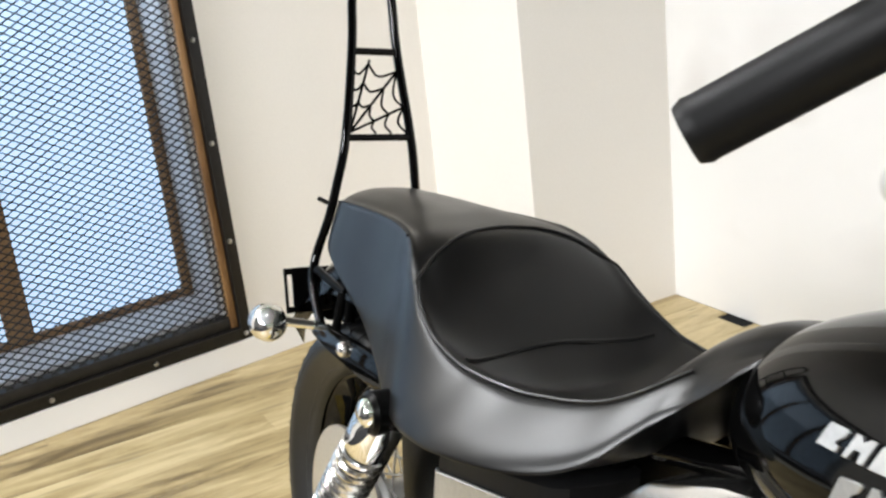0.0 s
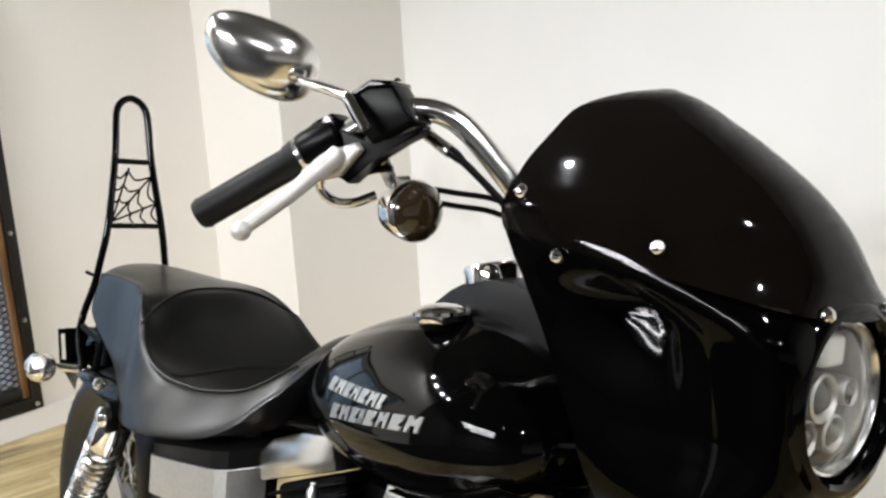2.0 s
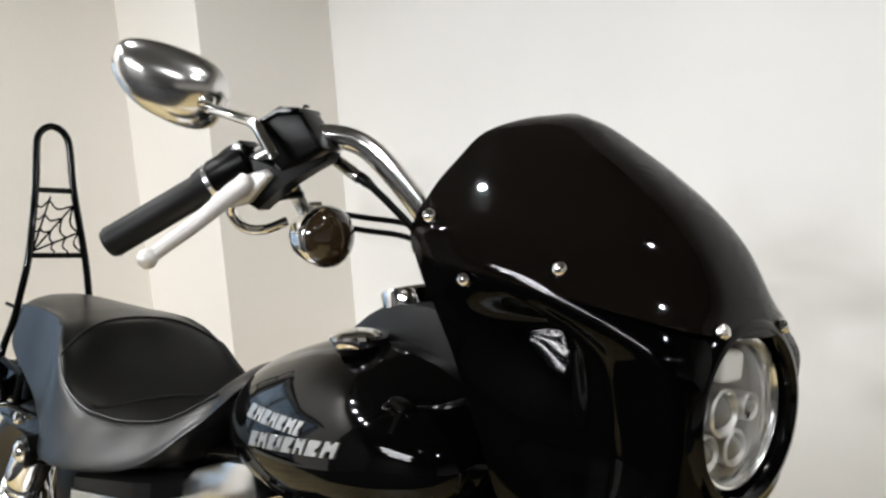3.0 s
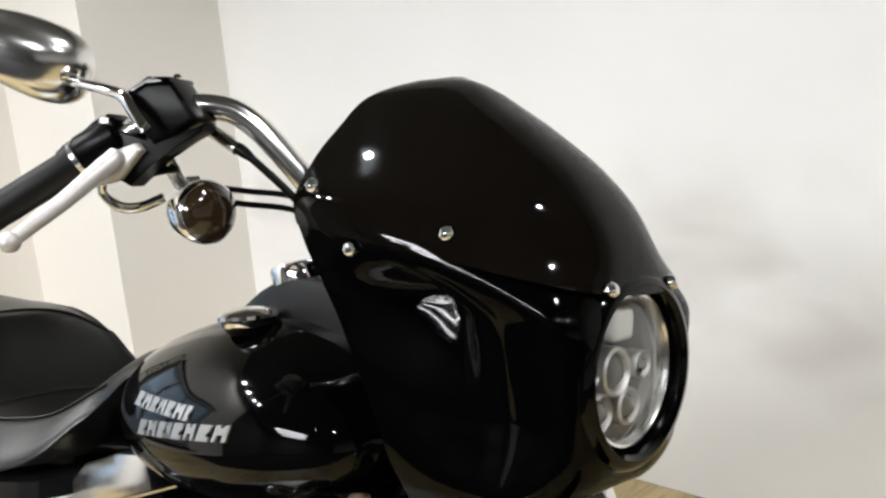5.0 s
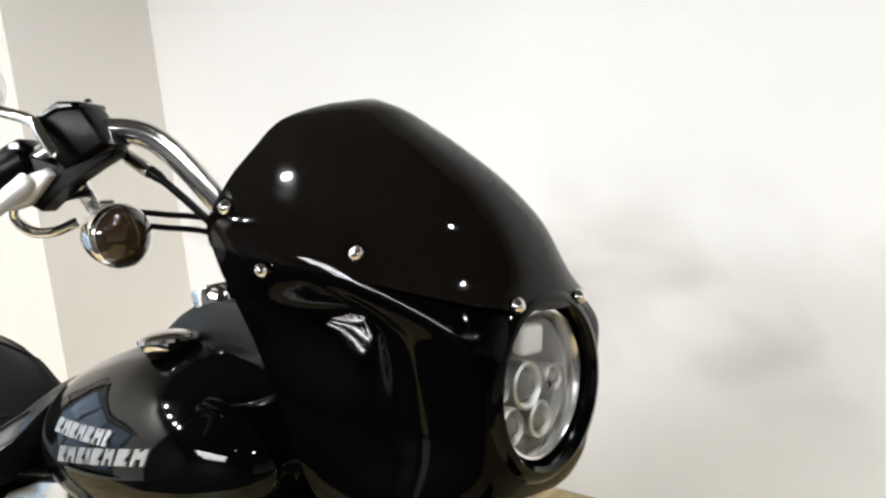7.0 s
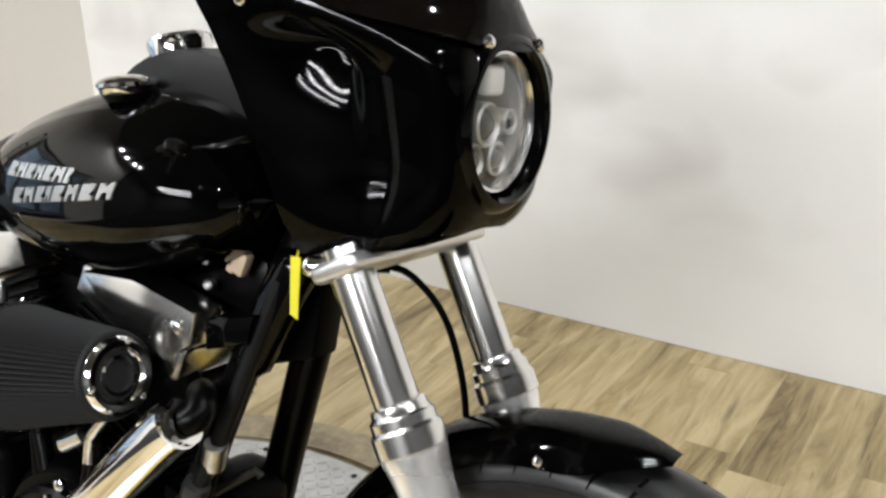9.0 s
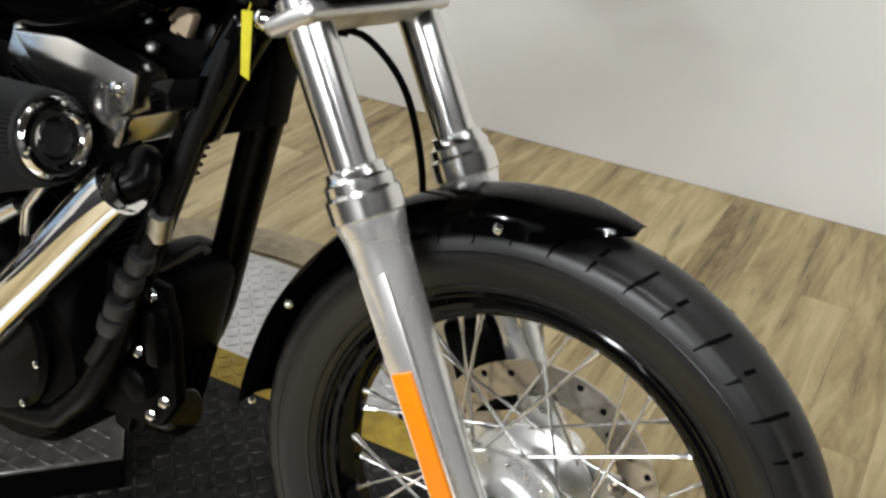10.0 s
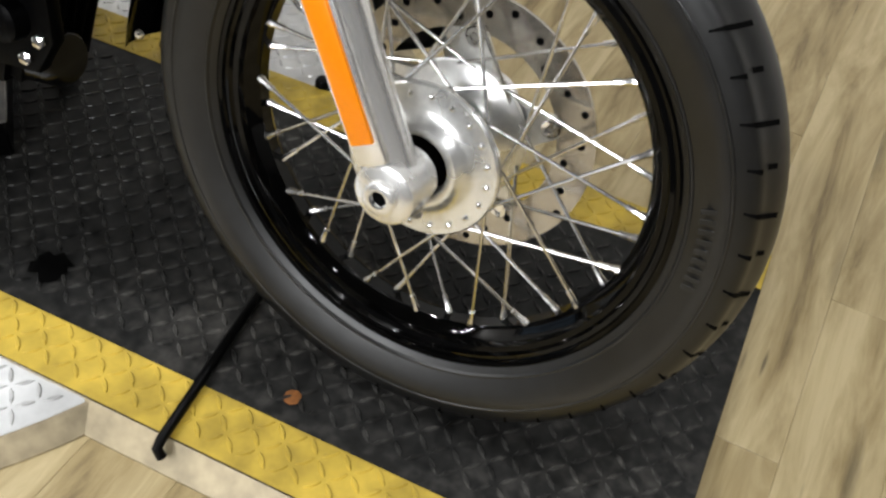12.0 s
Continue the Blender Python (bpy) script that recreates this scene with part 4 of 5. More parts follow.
def rim_at(x):
    """Where the bucket's seam runs, as a share of the half width."""
    return ease(x, (-0.66, -0.57, -0.48, -0.4, -0.3, -0.2), (0.8, 0.83, 0.775, 0.715, 0.69, 0.71))



def seat_ring(x):
    w, b, r, c = (ease(x, SX, q) for q in (SW, SB, SR, SC))
    rim = rim_at(x)
    pts = [(-0.7, b + 0.004), (-0.95, b + 0.008)]
    pts += [(-1 + (1 - rim) * g, b + (r - b) * q) for g, q in ((0.0, 0.09), (0.15, 0.31), (0.41, 0.55), (0.71, 0.8), (1.0, 1.0))]
    pts += [(-rim * g, r + (c - r) * q) for g, q in ((0.89, 0.2), (0.69, 0.6), (0.34, 0.94), (0.0, 1.0))]
    pts += [(-u, z) for u, z in reversed(pts[:-1])]
    return spline([V(x, u * w, z) for u, z in pts], 3)


bm = B()
bridge(bm, [seat_ring(SX[0] + (SX[-1] - SX[0]) * k / 72) for k in range(73)])
seat = part("seat", bm, LEATHER, bike, "black vinyl two-up seat with stitched bucket", 70)


def seat_at(x, f):
    w, r, c = (ease(x, SX, q) for q in (SW, SR, SC))
    rim = rim_at(x)
    z = ease(abs(f), (0, 0.34, 0.69, 0.89, 1.0), (c, r + (c - r) * 0.94, r + (c - r) * 0.6, r + (c - r) * 0.2, r))
    return V(x, f * rim * w, z + 0.0012)


# stitched seam round the bucket, and the crease across it
loop = [seat_at(-0.17 - 0.4 * k / 40, -1) for k in range(41)] + [seat_at(-0.57 - 0.06 * math.sin(math.pi * k / 24) ** 0.8, -1 + 2 * k / 24) for k in range(1, 24)] + [seat_at(-0.57 + 0.4 * k / 40, 1) for k in range(41)]
part("seam", tube(B(), loop, 0.0026, 6), LEATHER, seat)
part("crease", tube(B(), [seat_at(-0.492 + 0.03 * f * f, f * 0.85) for f in [-1 + 2 * k / 24 for k in range(25)]], 0.003, 6), LEATHER, seat)
for side in (-1, 1):
    part("seam", tube(B(), [seat_at(-0.66 - 0.36 * k / 24, side) for k in range(25)], 0.0018, 6), LEATHER, seat)

# ---- handlebar and controls, right side ----
GE, GI = V(0.106, -0.370, 1.074), V(0.267, -0.221, 1.219)
GD = (GI - GE).normalized()


for side in (-1, 1):
    s = -side
    pts = [(0.106, 0.37, 1.074), (0.2, 0.283, 1.155), (0.247, 0.24, 1.194), (0.272, 0.207, 1.203), (0.3, 0.18, 1.192), (0.333, 0.15, 1.15), (0.353, 0.124, 1.108), (0.363, 0.1, 1.05), (0.37, 0.06, 1.0), (0.375, 0.03, 0.985)]
    bm = tube(B(), spline([V(x, side * y, z) for x, y, z in pts], 6), 0.0127, 16)
    bar = part("handlebar", bm, POLISHED, bike, "chrome handlebar")
    if side > 0:
        d = V(GD.x, -GD.y, GD.z)
        g0 = V(GE.x, -GE.y, GE.z)
        part("grip", lathe(B(), [(-0.003, 0.012), (-0.002, 0.0165), (0.004, 0.018), (0.12, 0.018), (0.125, 0.021), (0.132, 0.021)], g0, d, 24), GRIPRUB, bar, "black rubber grip")
bar_r = part("switch_housing", lathe(B(), [(0.132, 0.020), (0.136, 0.0225), (0.175, 0.0225), (0.178, 0.019)], GE, GD, 24), SATIN, bike, "black switch housing on the bar")
bm = lathe(B(), [(-0.004, 0.006), (-0.003, 0.0155), (0.003, 0.0178), (0.006, 0.0172), (0.113, 0.0172), (0.116, 0.0195), (0.121, 0.0195), (0.123, 0.021), (0.132, 0.021)], GE, GD, 28)
grip = part("grip", bm, GRIPRUB, bar_r, "black rubber throttle grip")
AWAY = V(-0.5, 0.866, 0)


def face_plate(name, pts, lift, deep, material, parent, label="", bevel=0.005):
    """A body with the outline given on its face towards the front, lift proud and deep thick."""
    return part(name, slab(B(), [V(*p) - AWAY * lift for p in pts], AWAY * deep, bevel, 3), material, parent, label)


pod = face_plate("switch_pod", ((0.176, -0.305, 1.150), (0.179, -0.303, 1.163), (0.200, -0.291, 1.184), (0.213, -0.283, 1.192), (0.223, -0.278, 1.186), (0.224, -0.277, 1.176), (0.195, -0.294, 1.151)), 0.004, 0.042, SATIN, bar_r, "black switch pod")
part("switch_button", lathe(B(), [(0, 0.007), (0.003, 0.006), (0.004, 0.002)], V(0.213, -0.283, 1.183) - AWAY * 0.004, -AWAY, 14), POLISHED, bar_r)
part("switch_clamp", lathe(B(), [(0.127, 0.0205), (0.128, 0.0215), (0.132, 0.0215), (0.133, 0.0205)], GE, GD, 24), POLISHED, bar_r)
face_plate("lever_perch", ((0.175, -0.305, 1.147), (0.227, -0.275, 1.176), (0.258, -0.257, 1.161), (0.304, -0.231, 1.186), (0.3, -0.233, 1.176), (0.262, -0.254, 1.152), (0.236, -0.270, 1.121), (0.224, -0.277, 1.128), (0.246, -0.265, 1.156), (0.182, -0.301, 1.139)), 0.002, 0.028, SATIN, bar_r, "", 0.002)
res = face_plate("reservoir", ((0.227, -0.275, 1.203), (0.252, -0.261, 1.222), (0.274, -0.248, 1.224), (0.298, -0.234, 1.189), (0.258, -0.257, 1.163), (0.236, -0.27, 1.187)), 0.006, 0.05, SATIN, bike, "black brake fluid reservoir", 0.004)
face_plate("reservoir_lid", ((0.226, -0.2755, 1.2035), (0.252, -0.261, 1.2225), (0.274, -0.248, 1.2245), (0.272, -0.249, 1.2285), (0.254, -0.26, 1.2285), (0.228, -0.2745, 1.2085)), 0.007, 0.052, GLOSS, res, "", 0.001)
for x, y, z in ((0.24, -0.262, 1.219), (0.266, -0.244, 1.2305)):
    part("lid_screw", lathe(B(), [(0, 0.0045), (0.002, 0.0035)], V(x, y, z) + AWAY * 0.01, V(-0.2, 0, 1), 10), CHROME, res)
BALL = V(0.241, -0.392, 1.071)
lev = spline([V(0.232, -0.283, 1.149), V(0.236, -0.308, 1.132), V(0.243, -0.346, 1.105), BALL], 8)
rad = [0.0112 - 0.0045 * k / (len(lev) - 1) for k in range(len(lev))]
lever = part("brake_lever", tube(B(), lev, rad, 14), LEVER, bike, "satin silver brake lever")
part("lever_ball", lathe(B(), [(0.01 * math.cos(t) * -1, 0.01 * math.sin(t)) for t in [math.pi * k / 12 for k in range(13)]], BALL, V(0, -1, -0.5), 18), LEVER, lever)
face_plate("pivot", ((0.190, -0.296, 1.142), (0.245, -0.265, 1.164), (0.251, -0.262, 1.157), (0.231, -0.273, 1.129), (0.207, -0.287, 1.121), (0.190, -0.296, 1.128)), 0.012, 0.026, LEVER, lever, "satin silver lever pivot", 0.004)
# mirror
stem = spline([V(0.276, -0.28, 1.178), V(0.26, -0.283, 1.196), V(0.242, -0.284, 1.209), V(0.2, -0.29, 1.218), V(0.14, -0.297, 1.229)], 6)
mirror = part("mirror", tube(B(), stem, 0.0058, 12), CHROME, bike, "chrome teardrop mirror on a stem")
MC = V(0.116, -0.317, 1.2475)
ax_l, ax_s = V(-0.45, -0.62, 0.28).normalized(), V(0.44, 0.05, 1)
ax_s = (ax_s - ax_l * ax_s.dot(ax_l)).normalized()
ax_n = ax_l.cross(ax_s)
if ax_n.x < 0:
    ax_n = -ax_n
bm = B()
rows = []
for h, k in ((-0.012, 0.9), (-0.008, 0.985), (0.0, 1.0), (0.01, 0.95), (0.02, 0.82), (0.028, 0.6), (0.033, 0.32), (0.034, 0.05)):
    ring = []
    for j in range(36):
        t = 2 * math.pi * j / 36
        u, w = math.cos(t), math.sin(t)
        ring.append(MC + ax_l * (0.066 * k * math.copysign(abs(u) ** 0.85, u)) + ax_s * (0.0405 * k * math.copysign(abs(w) ** 0.8, w) * (1 - 0.16 * u) * (1.04 if w > 0 else 0.92) + 0.009 * k * max(0, u) ** 2) + ax_n * h)
    rows.append(ring)
bridge(bm, rows)
part("mirror_shell", bm, POLISHED, mirror, "chrome mirror back", 60)
part("mirror_ball", lathe(B(), [(-0.011, 0.001), (-0.009, 0.008), (0, 0.012), (0.009, 0.008), (0.012, 0.006)], V(0.155, -0.295, 1.232), V(0.6, 0.5, -0.2), 18), CHROME, mirror)
# front indicator
FS = V(0.25, -0.197, 1.096)
fn = V(1, -0.12, 0.02).normalized()
ind = part("indicator", lathe(B(), [(-0.05, 0.004), (-0.046, 0.014), (-0.035, 0.024), (-0.018, 0.031), (0.004, 0.0335), (0.012, 0.0335), (0.015, 0.031)], FS, fn, 36), CHROME, bike, "chrome bullet indicator with smoked lens")
part("lens", lathe(B(), [(0.012, 0.0305), (0.018, 0.029), (0.024, 0.021), (0.0265, 0.01), (0.027, 0.001)], FS, fn, 32), mat("smoked_lens", (0.025, 0.015, 0.007), 0.06, 0, 0.1, coat=0.6), ind, "smoked amber lens")
part("stalk", tube(B(), spline([V(0.19, -0.275, 1.128), V(0.182, -0.27, 1.113), V(0.19, -0.257, 1.099), V(0.206, -0.242, 1.099), V(0.216, -0.221, 1.109)], 6), 0.0055, 10), CHROME, ind)
part("stalk", tube(B(), [V(0.24, -0.24, 1.16), V(0.232, -0.212, 1.125), FS + V(-0.014, 0.004, 0.03)], [0.009, 0.008, 0.007], 12), POLISHED, ind)
for dy, dz in ((0.0, 0.0), (0.01, -0.014)):
    part("wire", tube(B(), spline([FS + V(-0.03, 0.02, 0.025 + dz), V(0.262, -0.15, 1.118 + dz), V(0.305, -0.115, 1.112 + dz), V(0.34, -0.09, 1.08 + dz)], 6), 0.0032, 8), SATIN, ind)
part("throttle_cable", tube(B(), spline([V(0.262, -0.205, 1.186), V(0.275, -0.2, 1.176), V(0.312, -0.19, 1.158), V(0.352, -0.165, 1.12), V(0.372, -0.145, 1.09)], 6), [0.0062] * 13 + [0.0042] * 12, 10), SATIN, bike, "black throttle cable")
part("cable_ferrule", tube(B(), [V(0.272, -0.203, 1.18), V(0.304, -0.193, 1.162)], 0.0072, 10), CHROME, bike)
part("brake_hose", tube(B(), spline([V(0.23, -0.268, 1.128), V(0.222, -0.255, 1.128), V(0.232, -0.24, 1.135), V(0.25, -0.225, 1.14)], 6), 0.0035, 8), SATIN, bike, "black brake hose")

# ---- rear: wheel, fender, struts, sissy bar, shock ----
rear_wheel = part("rear_wheel", lathe(B(), [(-0.05, 0.222), (-0.054, 0.23), (-0.046, 0.232), (-0.036, 0.214), (-0.012, 0.2), (0.012, 0.2), (0.036, 0.214), (0.046, 0.232), (0.054, 0.23), (0.05, 0.222), (0.03, 0.204), (0.008, 0.192), (-0.008, 0.192), (-0.03, 0.204), (-0.05, 0.222)], RAX, YAX, 72, False), GLOSS, bike, "gloss black spoked rim")
tyre("tyre", RAX, RR, 0.092, 0.226, rear_wheel)
spokes(RAX, (0.058, 0.04), (0.058, 0.04), 0.196, 40, rear_wheel, SPOKE)
part("hub", lathe(B(), [(-0.08, 0.02), (-0.07, 0.04), (-0.045, 0.042), (-0.042, 0.062), (-0.034, 0.062), (-0.03, 0.04), (0.03, 0.04), (0.034, 0.06), (0.044, 0.06), (0.07, 0.04), (0.08, 0.02)], RAX, YAX, 40), CAST, rear_wheel)
part("brake_disc", lathe(B(), [(-0.1, 0.075), (-0.1, 0.146), (-0.095, 0.146), (-0.095, 0.075), (-0.1, 0.075)], RAX, YAX, 64, False), BRUSHED, rear_wheel, "steel rear brake disc")
bm = B()
rings = []
for k in range(37):
    t = k / 36
    a = radians(60 + 88 * t)
    rc, w = 0.447, 0.104 * min(1, 0.55 + 3 * (1 - t))
    row = []
    for j in range(13):
        f = -1 + 2 * j / 12
        r = rc - 0.08 * f * f
        row.append(RAX + V(r * math.cos(a), w * f, r * math.sin(a)))
    rings.append(row)
bridge(bm, rings, False)
bmesh.ops.solidify(bm, geom=bm.faces[:], thickness=0.003)
part("rear_fender", bm, GLOSS, bike, "gloss black rear fender", 50)
part("tail_lamp", lathe(B(), [(0, 0.035), (0.02, 0.034), (0.035, 0.026), (0.04, 0.004)], V(-1.19, 0, 0.60), V(-1, 0, 0.15), 24), SMOKE, bike, "dark tail lamp")
bm = B()
for y, wide in ((-0.108, 0.006), (-0.066, 0.06), (-0.024, 0.006)):
    block(bm, (0.005, wide, 0.084), pose(-1.17, y, 0.64, 0, -16, 0), 0.0015, 1)
for z in (0.606, 0.674):
    block(bm, (0.005, 0.09, 0.012), pose(-1.17 - (z - 0.64) * 0.29, -0.066, z, 0, -16, 0), 0.0015, 1)
part("plate_bracket", bm, SATIN, bike, "black slotted number-plate bracket")
for side in (-1, 1):
    out = [V(-0.64, 0, 0.632), V(-0.7, 0, 0.655), V(-0.95, 0, 0.642), V(-1.0, 0, 0.63), V(-1.0, 0, 0.612), V(-0.94, 0, 0.606), V(-0.72, 0, 0.60), V(-0.64, 0, 0.60)]
    bm = slab(B(), [p + V(0, side * 0.112, 0) for p in out], (0, side * 0.014, 0), 0.004)
    strut = part("fender_strut", bm, GLOSS, bike, "gloss black fender strut")
    for x in (-0.7, -0.86):
        part("strut_bolt", lathe(B(), [(0, 0.013), (0.006, 0.012), (0.01, 0.008), (0.011, 0.002)], V(x, side * 0.126, 0.628), V(0, side, 0), 16), CHROME, strut)
    rs = V(-1.021, side * 0.194, 0.632)
    ind2 = part("indicator", lathe(B(), [(0.036, 0.003), (0.034, 0.012), (0.026, 0.022), (0.012, 0.03), (-0.002, 0.0325), (-0.012, 0.0315), (-0.02, 0.026), (-0.028, 0.014), (-0.031, 0.002)], rs, V(1, 0, 0), 32), CHROME, bike, "chrome bullet indicator")
    part("stalk", tube(B(), [rs + V(0.004, -side * 0.03, 0), V(-0.99, side * 0.12, 0.628)], [0.0085, 0.0075], 12), CHROME, ind2)
    # shock
    s0, s1 = V(-0.562, side * 0.2, 0.645), V(-0.785, side * 0.195, 0.355)
    sd = (s1 - s0).normalized()
    sl = (s1 - s0).length
    shock = part("shock", lathe(B(), [(0.0, 0.008), (0.02, 0.012), (sl * 0.9, 0.012), (sl, 0.014)], s0, sd, 20), CHROME, bike, "chrome rear shock absorber")
    part("shroud", lathe(B(), [(-0.018, 0.018), (-0.014, 0.025), (0.012, 0.028), (0.026, 0.0345), (0.068, 0.0345), (0.071, 0.03), (0.073, 0.012)], s0, sd, 32), CHROME, shock)
    coil = []
    turns, n = 13, 13 * 16
    u, w = sd.orthogonal().normalized(), sd.cross(sd.orthogonal().normalized())
    for k in range(n + 1):
        f = k / n
        t = 2 * math.pi * turns * f
        coil.append(s0 + sd * (0.07 + f * (sl - 0.115)) + (u * math.cos(t) + w * math.sin(t)) * 0.0295)
    part("spring", tube(B(), coil, 0.0062, 8), POLISHED, shock, "chrome coil spring")
    part("spring_core", lathe(B(), [(0.07, 0.021), (sl - 0.05, 0.021)], s0, sd, 16), SATIN, shock)
    part("lower_eye", lathe(B(), [(-0.02, 0.02), (-0.018, 0.024), (0.018, 0.024), (0.02, 0.02)], s1, YAX, 20), CHROME, shock)
    part("upper_mount", lathe(B(), [(-0.085, 0.027), (0.03, 0.029), (0.036, 0.024)], s0 + V(0.0, -side * 0.012, 0.004), V(0, side, 0), 24), SATIN, shock)
    part("cap_nut", lathe(B(), [(0, 0.019), (0.006, 0.018), (0.012, 0.011), (0.014, 0.002)], s0 + V(0, side * 0.022, 0.006), V(0, side, 0), 18), CHROME, shock)
    part("swingarm", slab(B(), [V(-0.4, side * 0.12, 0.36), V(-0.4, side * 0.12, 0.30), V(-0.9, side * 0.12, 0.295), V(-0.93, side * 0.12, 0.33), V(-0.88, side * 0.12, 0.355)], (0, side * 0.03, 0), 0.006), ENGINE, bike, "black swingarm")
# sissy bar
right = [(-0.97, -0.121, 0.637), (-1.03, -0.112, 0.69), (-1.048, -0.1, 0.735), (-1.036, -0.084, 0.80), (-1.028, -0.074, 0.86), (-1.026, -0.061, 0.939), (-1.055, -0.042, 1.081), (-1.072, -0.037, 1.165), (-1.08, -0.033, 1.195), (-1.085, -0.02, 1.214), (-1.088, 0, 1.222)]
path = spline([V(*p) for p in right] + [V(x, -y, z) for x, y, z in reversed(right[:-1])], 5)
sissy = part("sissy_bar", tube(B(), path, 0.0079, 12), GLOSS, bike, "tall gloss black sissy bar with spider-web inset")


def sis(z, side):
    y = ease(z, (0.80, 0.86, 0.939, 1.081, 1.165), (0.084, 0.074, 0.061, 0.042, 0.037))
    x = ease(z, (0.80, 0.86, 0.939, 1.081, 1.165), (-1.036, -1.028, -1.026, -1.055, -1.072))
    return V(x, side * y, z)


for z in (0.939, 1.081):
    part("cross_bar", tube(B(), [sis(z, -1), sis(z, 1)], 0.0062, 10), GLOSS, sissy)
web0 = sis(0.948, -1) + V(0, 0.006, 0)
tips = [sis(1.062, -1), sis(1.067, -1) * 0.62 + sis(1.067, 1) * 0.38, sis(1.055, 1), sis(0.992, 1), sis(0.945, 1)]
for t in tips[1:4]:
    part("web_strand", tube(B(), [web0, t], 0.0024, 8), GLOSS, sissy)
for f in (0.42, 0.68, 0.94):
    for a, b in zip(tips, tips[1:]):
        p, q = web0.lerp(a, f), web0.lerp(b, f)
        mid = (p + q) / 2
        mid = mid.lerp(web0, 0.13)
        part("web_strand", tube(B(), spline([p, mid, q], 5), 0.0022, 8), GLOSS, sissy)
part("cross_bracket", tube(B(), [V(-1.03, -0.105, 0.715), V(-0.93, -0.1, 0.70), V(-0.93, 0.1, 0.70), V(-1.03, 0.105, 0.715)], 0.007, 8), SATIN, sissy)
part("bracket_post", tube(B(), [V(-0.93, -0.1, 0.70), V(-0.93, -0.112, 0.63)], 0.008, 8), SATIN, sissy)
part("tool_tube", tube(B(), [V(-0.96, -0.07, 0.72), V(-0.96, -0.075, 0.64)], 0.012, 10), SATIN, sissy)
part("side_hook", tube(B(), [sis(0.825, -1), sis(0.825, -1) + V(-0.03, -0.012, 0.006)], 0.004, 8), SATIN, sissy)

# ---- frame, side cover, engine ----
for side in (-1, 1):
    down = spline([V(0.435, side * 0.03, 0.85), V(0.415, side * 0.042, 0.79), V(0.375, side * 0.06, 0.68), V(0.318, side * 0.08, 0.5), V(0.27, side * 0.096, 0.345), V(0.215, side * 0.105, 0.258), V(0.12, side * 0.11, 0.212), V(-0.3, side * 0.115, 0.19), V(-0.42, side * 0.12, 0.22)], 6)
    part("frame_tube", tube(B(), down, 0.02 if side < 0 else 0.026, 14), SATIN, bike, "black frame tube")
    back = spline([V(0.36, side * 0.04, 0.83), V(0.1, side * 0.035, 0.76), V(-0.2, side * 0.045, 0.72), V(-0.5, side * 0.09, 0.64), V(-0.72, side * 0.1, 0.62)], 6)
    part("frame_tube", tube(B(), back, 0.016, 12), GLOSS, bike)
part("downtube_cover", tube(B(), spline([V(0.44, -0.05, 0.80), V(0.418, -0.054, 0.755), V(0.395, -0.06, 0.70), V(0.375, -0.066, 0.655)], 5), [0.02] + [0.0275] * 9 + [0.026] * 5 + [0.02], 16), GLOSS, bike, "gloss black cover on the right downtube")
part("neck_gusset", slab(B(), [V(0.395, -0.03, 0.775), V(0.455, -0.03, 0.785), V(0.44, -0.03, 0.67), V(0.352, -0.03, 0.638)], (0, 0.05, 0), 0.008), ENGINE, bike, "black neck gusset between the frame tubes")
part("steering_head", lathe(B(), [(-0.09, 0.03), (-0.085, 0.034), (0.085, 0.034), (0.09, 0.03)], V(0.43, 0, 0.86), FD, 24), GLOSS, bike, "black steering head")
# side cover: satin shell, brushed band
BX = [(-0.496, -0.14), (-0.49, -0.157), (-0.48, -0.162), (-0.31, -0.142), (-0.288, -0.137), (-0.274, -0.124), (-0.262, -0.06)]


def cover_ring(f0, grow=0.0):
    """f0: 0 below, 1 above; the cover tips up to its front."""
    out = []
    for x, y in BX:
        zlow, zhigh = 0.472 + (x + 0.485) * 0.2, 0.628 + (x + 0.485) * 0.2
        out.append(V(x + grow * (1 if x > -0.28 else -0.4 if x < -0.485 else 0), y - grow, zlow + (zhigh - zlow) * f0))
    return out


bm = B()
rings = []
for f, g in ((0.0, -0.02), (0.02, -0.008), (0.06, 0.0), (0.94, 0.0), (0.98, -0.008), (1.0, -0.02)):
    rg = cover_ring(f, g)
    rings.append(rg + [V(-0.262, -0.04, rg[-1].z), V(-0.48, -0.04, rg[0].z)])
bridge(bm, rings)
cover = part("side_cover", bm, MATTE, bike, "satin black side cover with brushed band", 35)
bm = B()
rings = []
for f, g in ((0.0, -0.004), (0.0, 0.0035), (0.02, 0.0045), (0.98, 0.0045), (1.0, 0.0035), (1.0, -0.004)):
    rings.append([V(p.x, p.y, 0.531 + (p.x + 0.485) * 0.08 + f * (0.066 + (p.x + 0.485) * 0.08)) for p in cover_ring(0.5, g)])
bridge(bm, rings, False)
part("band", bm, BRUSHED, cover, "brushed aluminium band", 12)

CRANK = V(0.045, 0, 0.315)


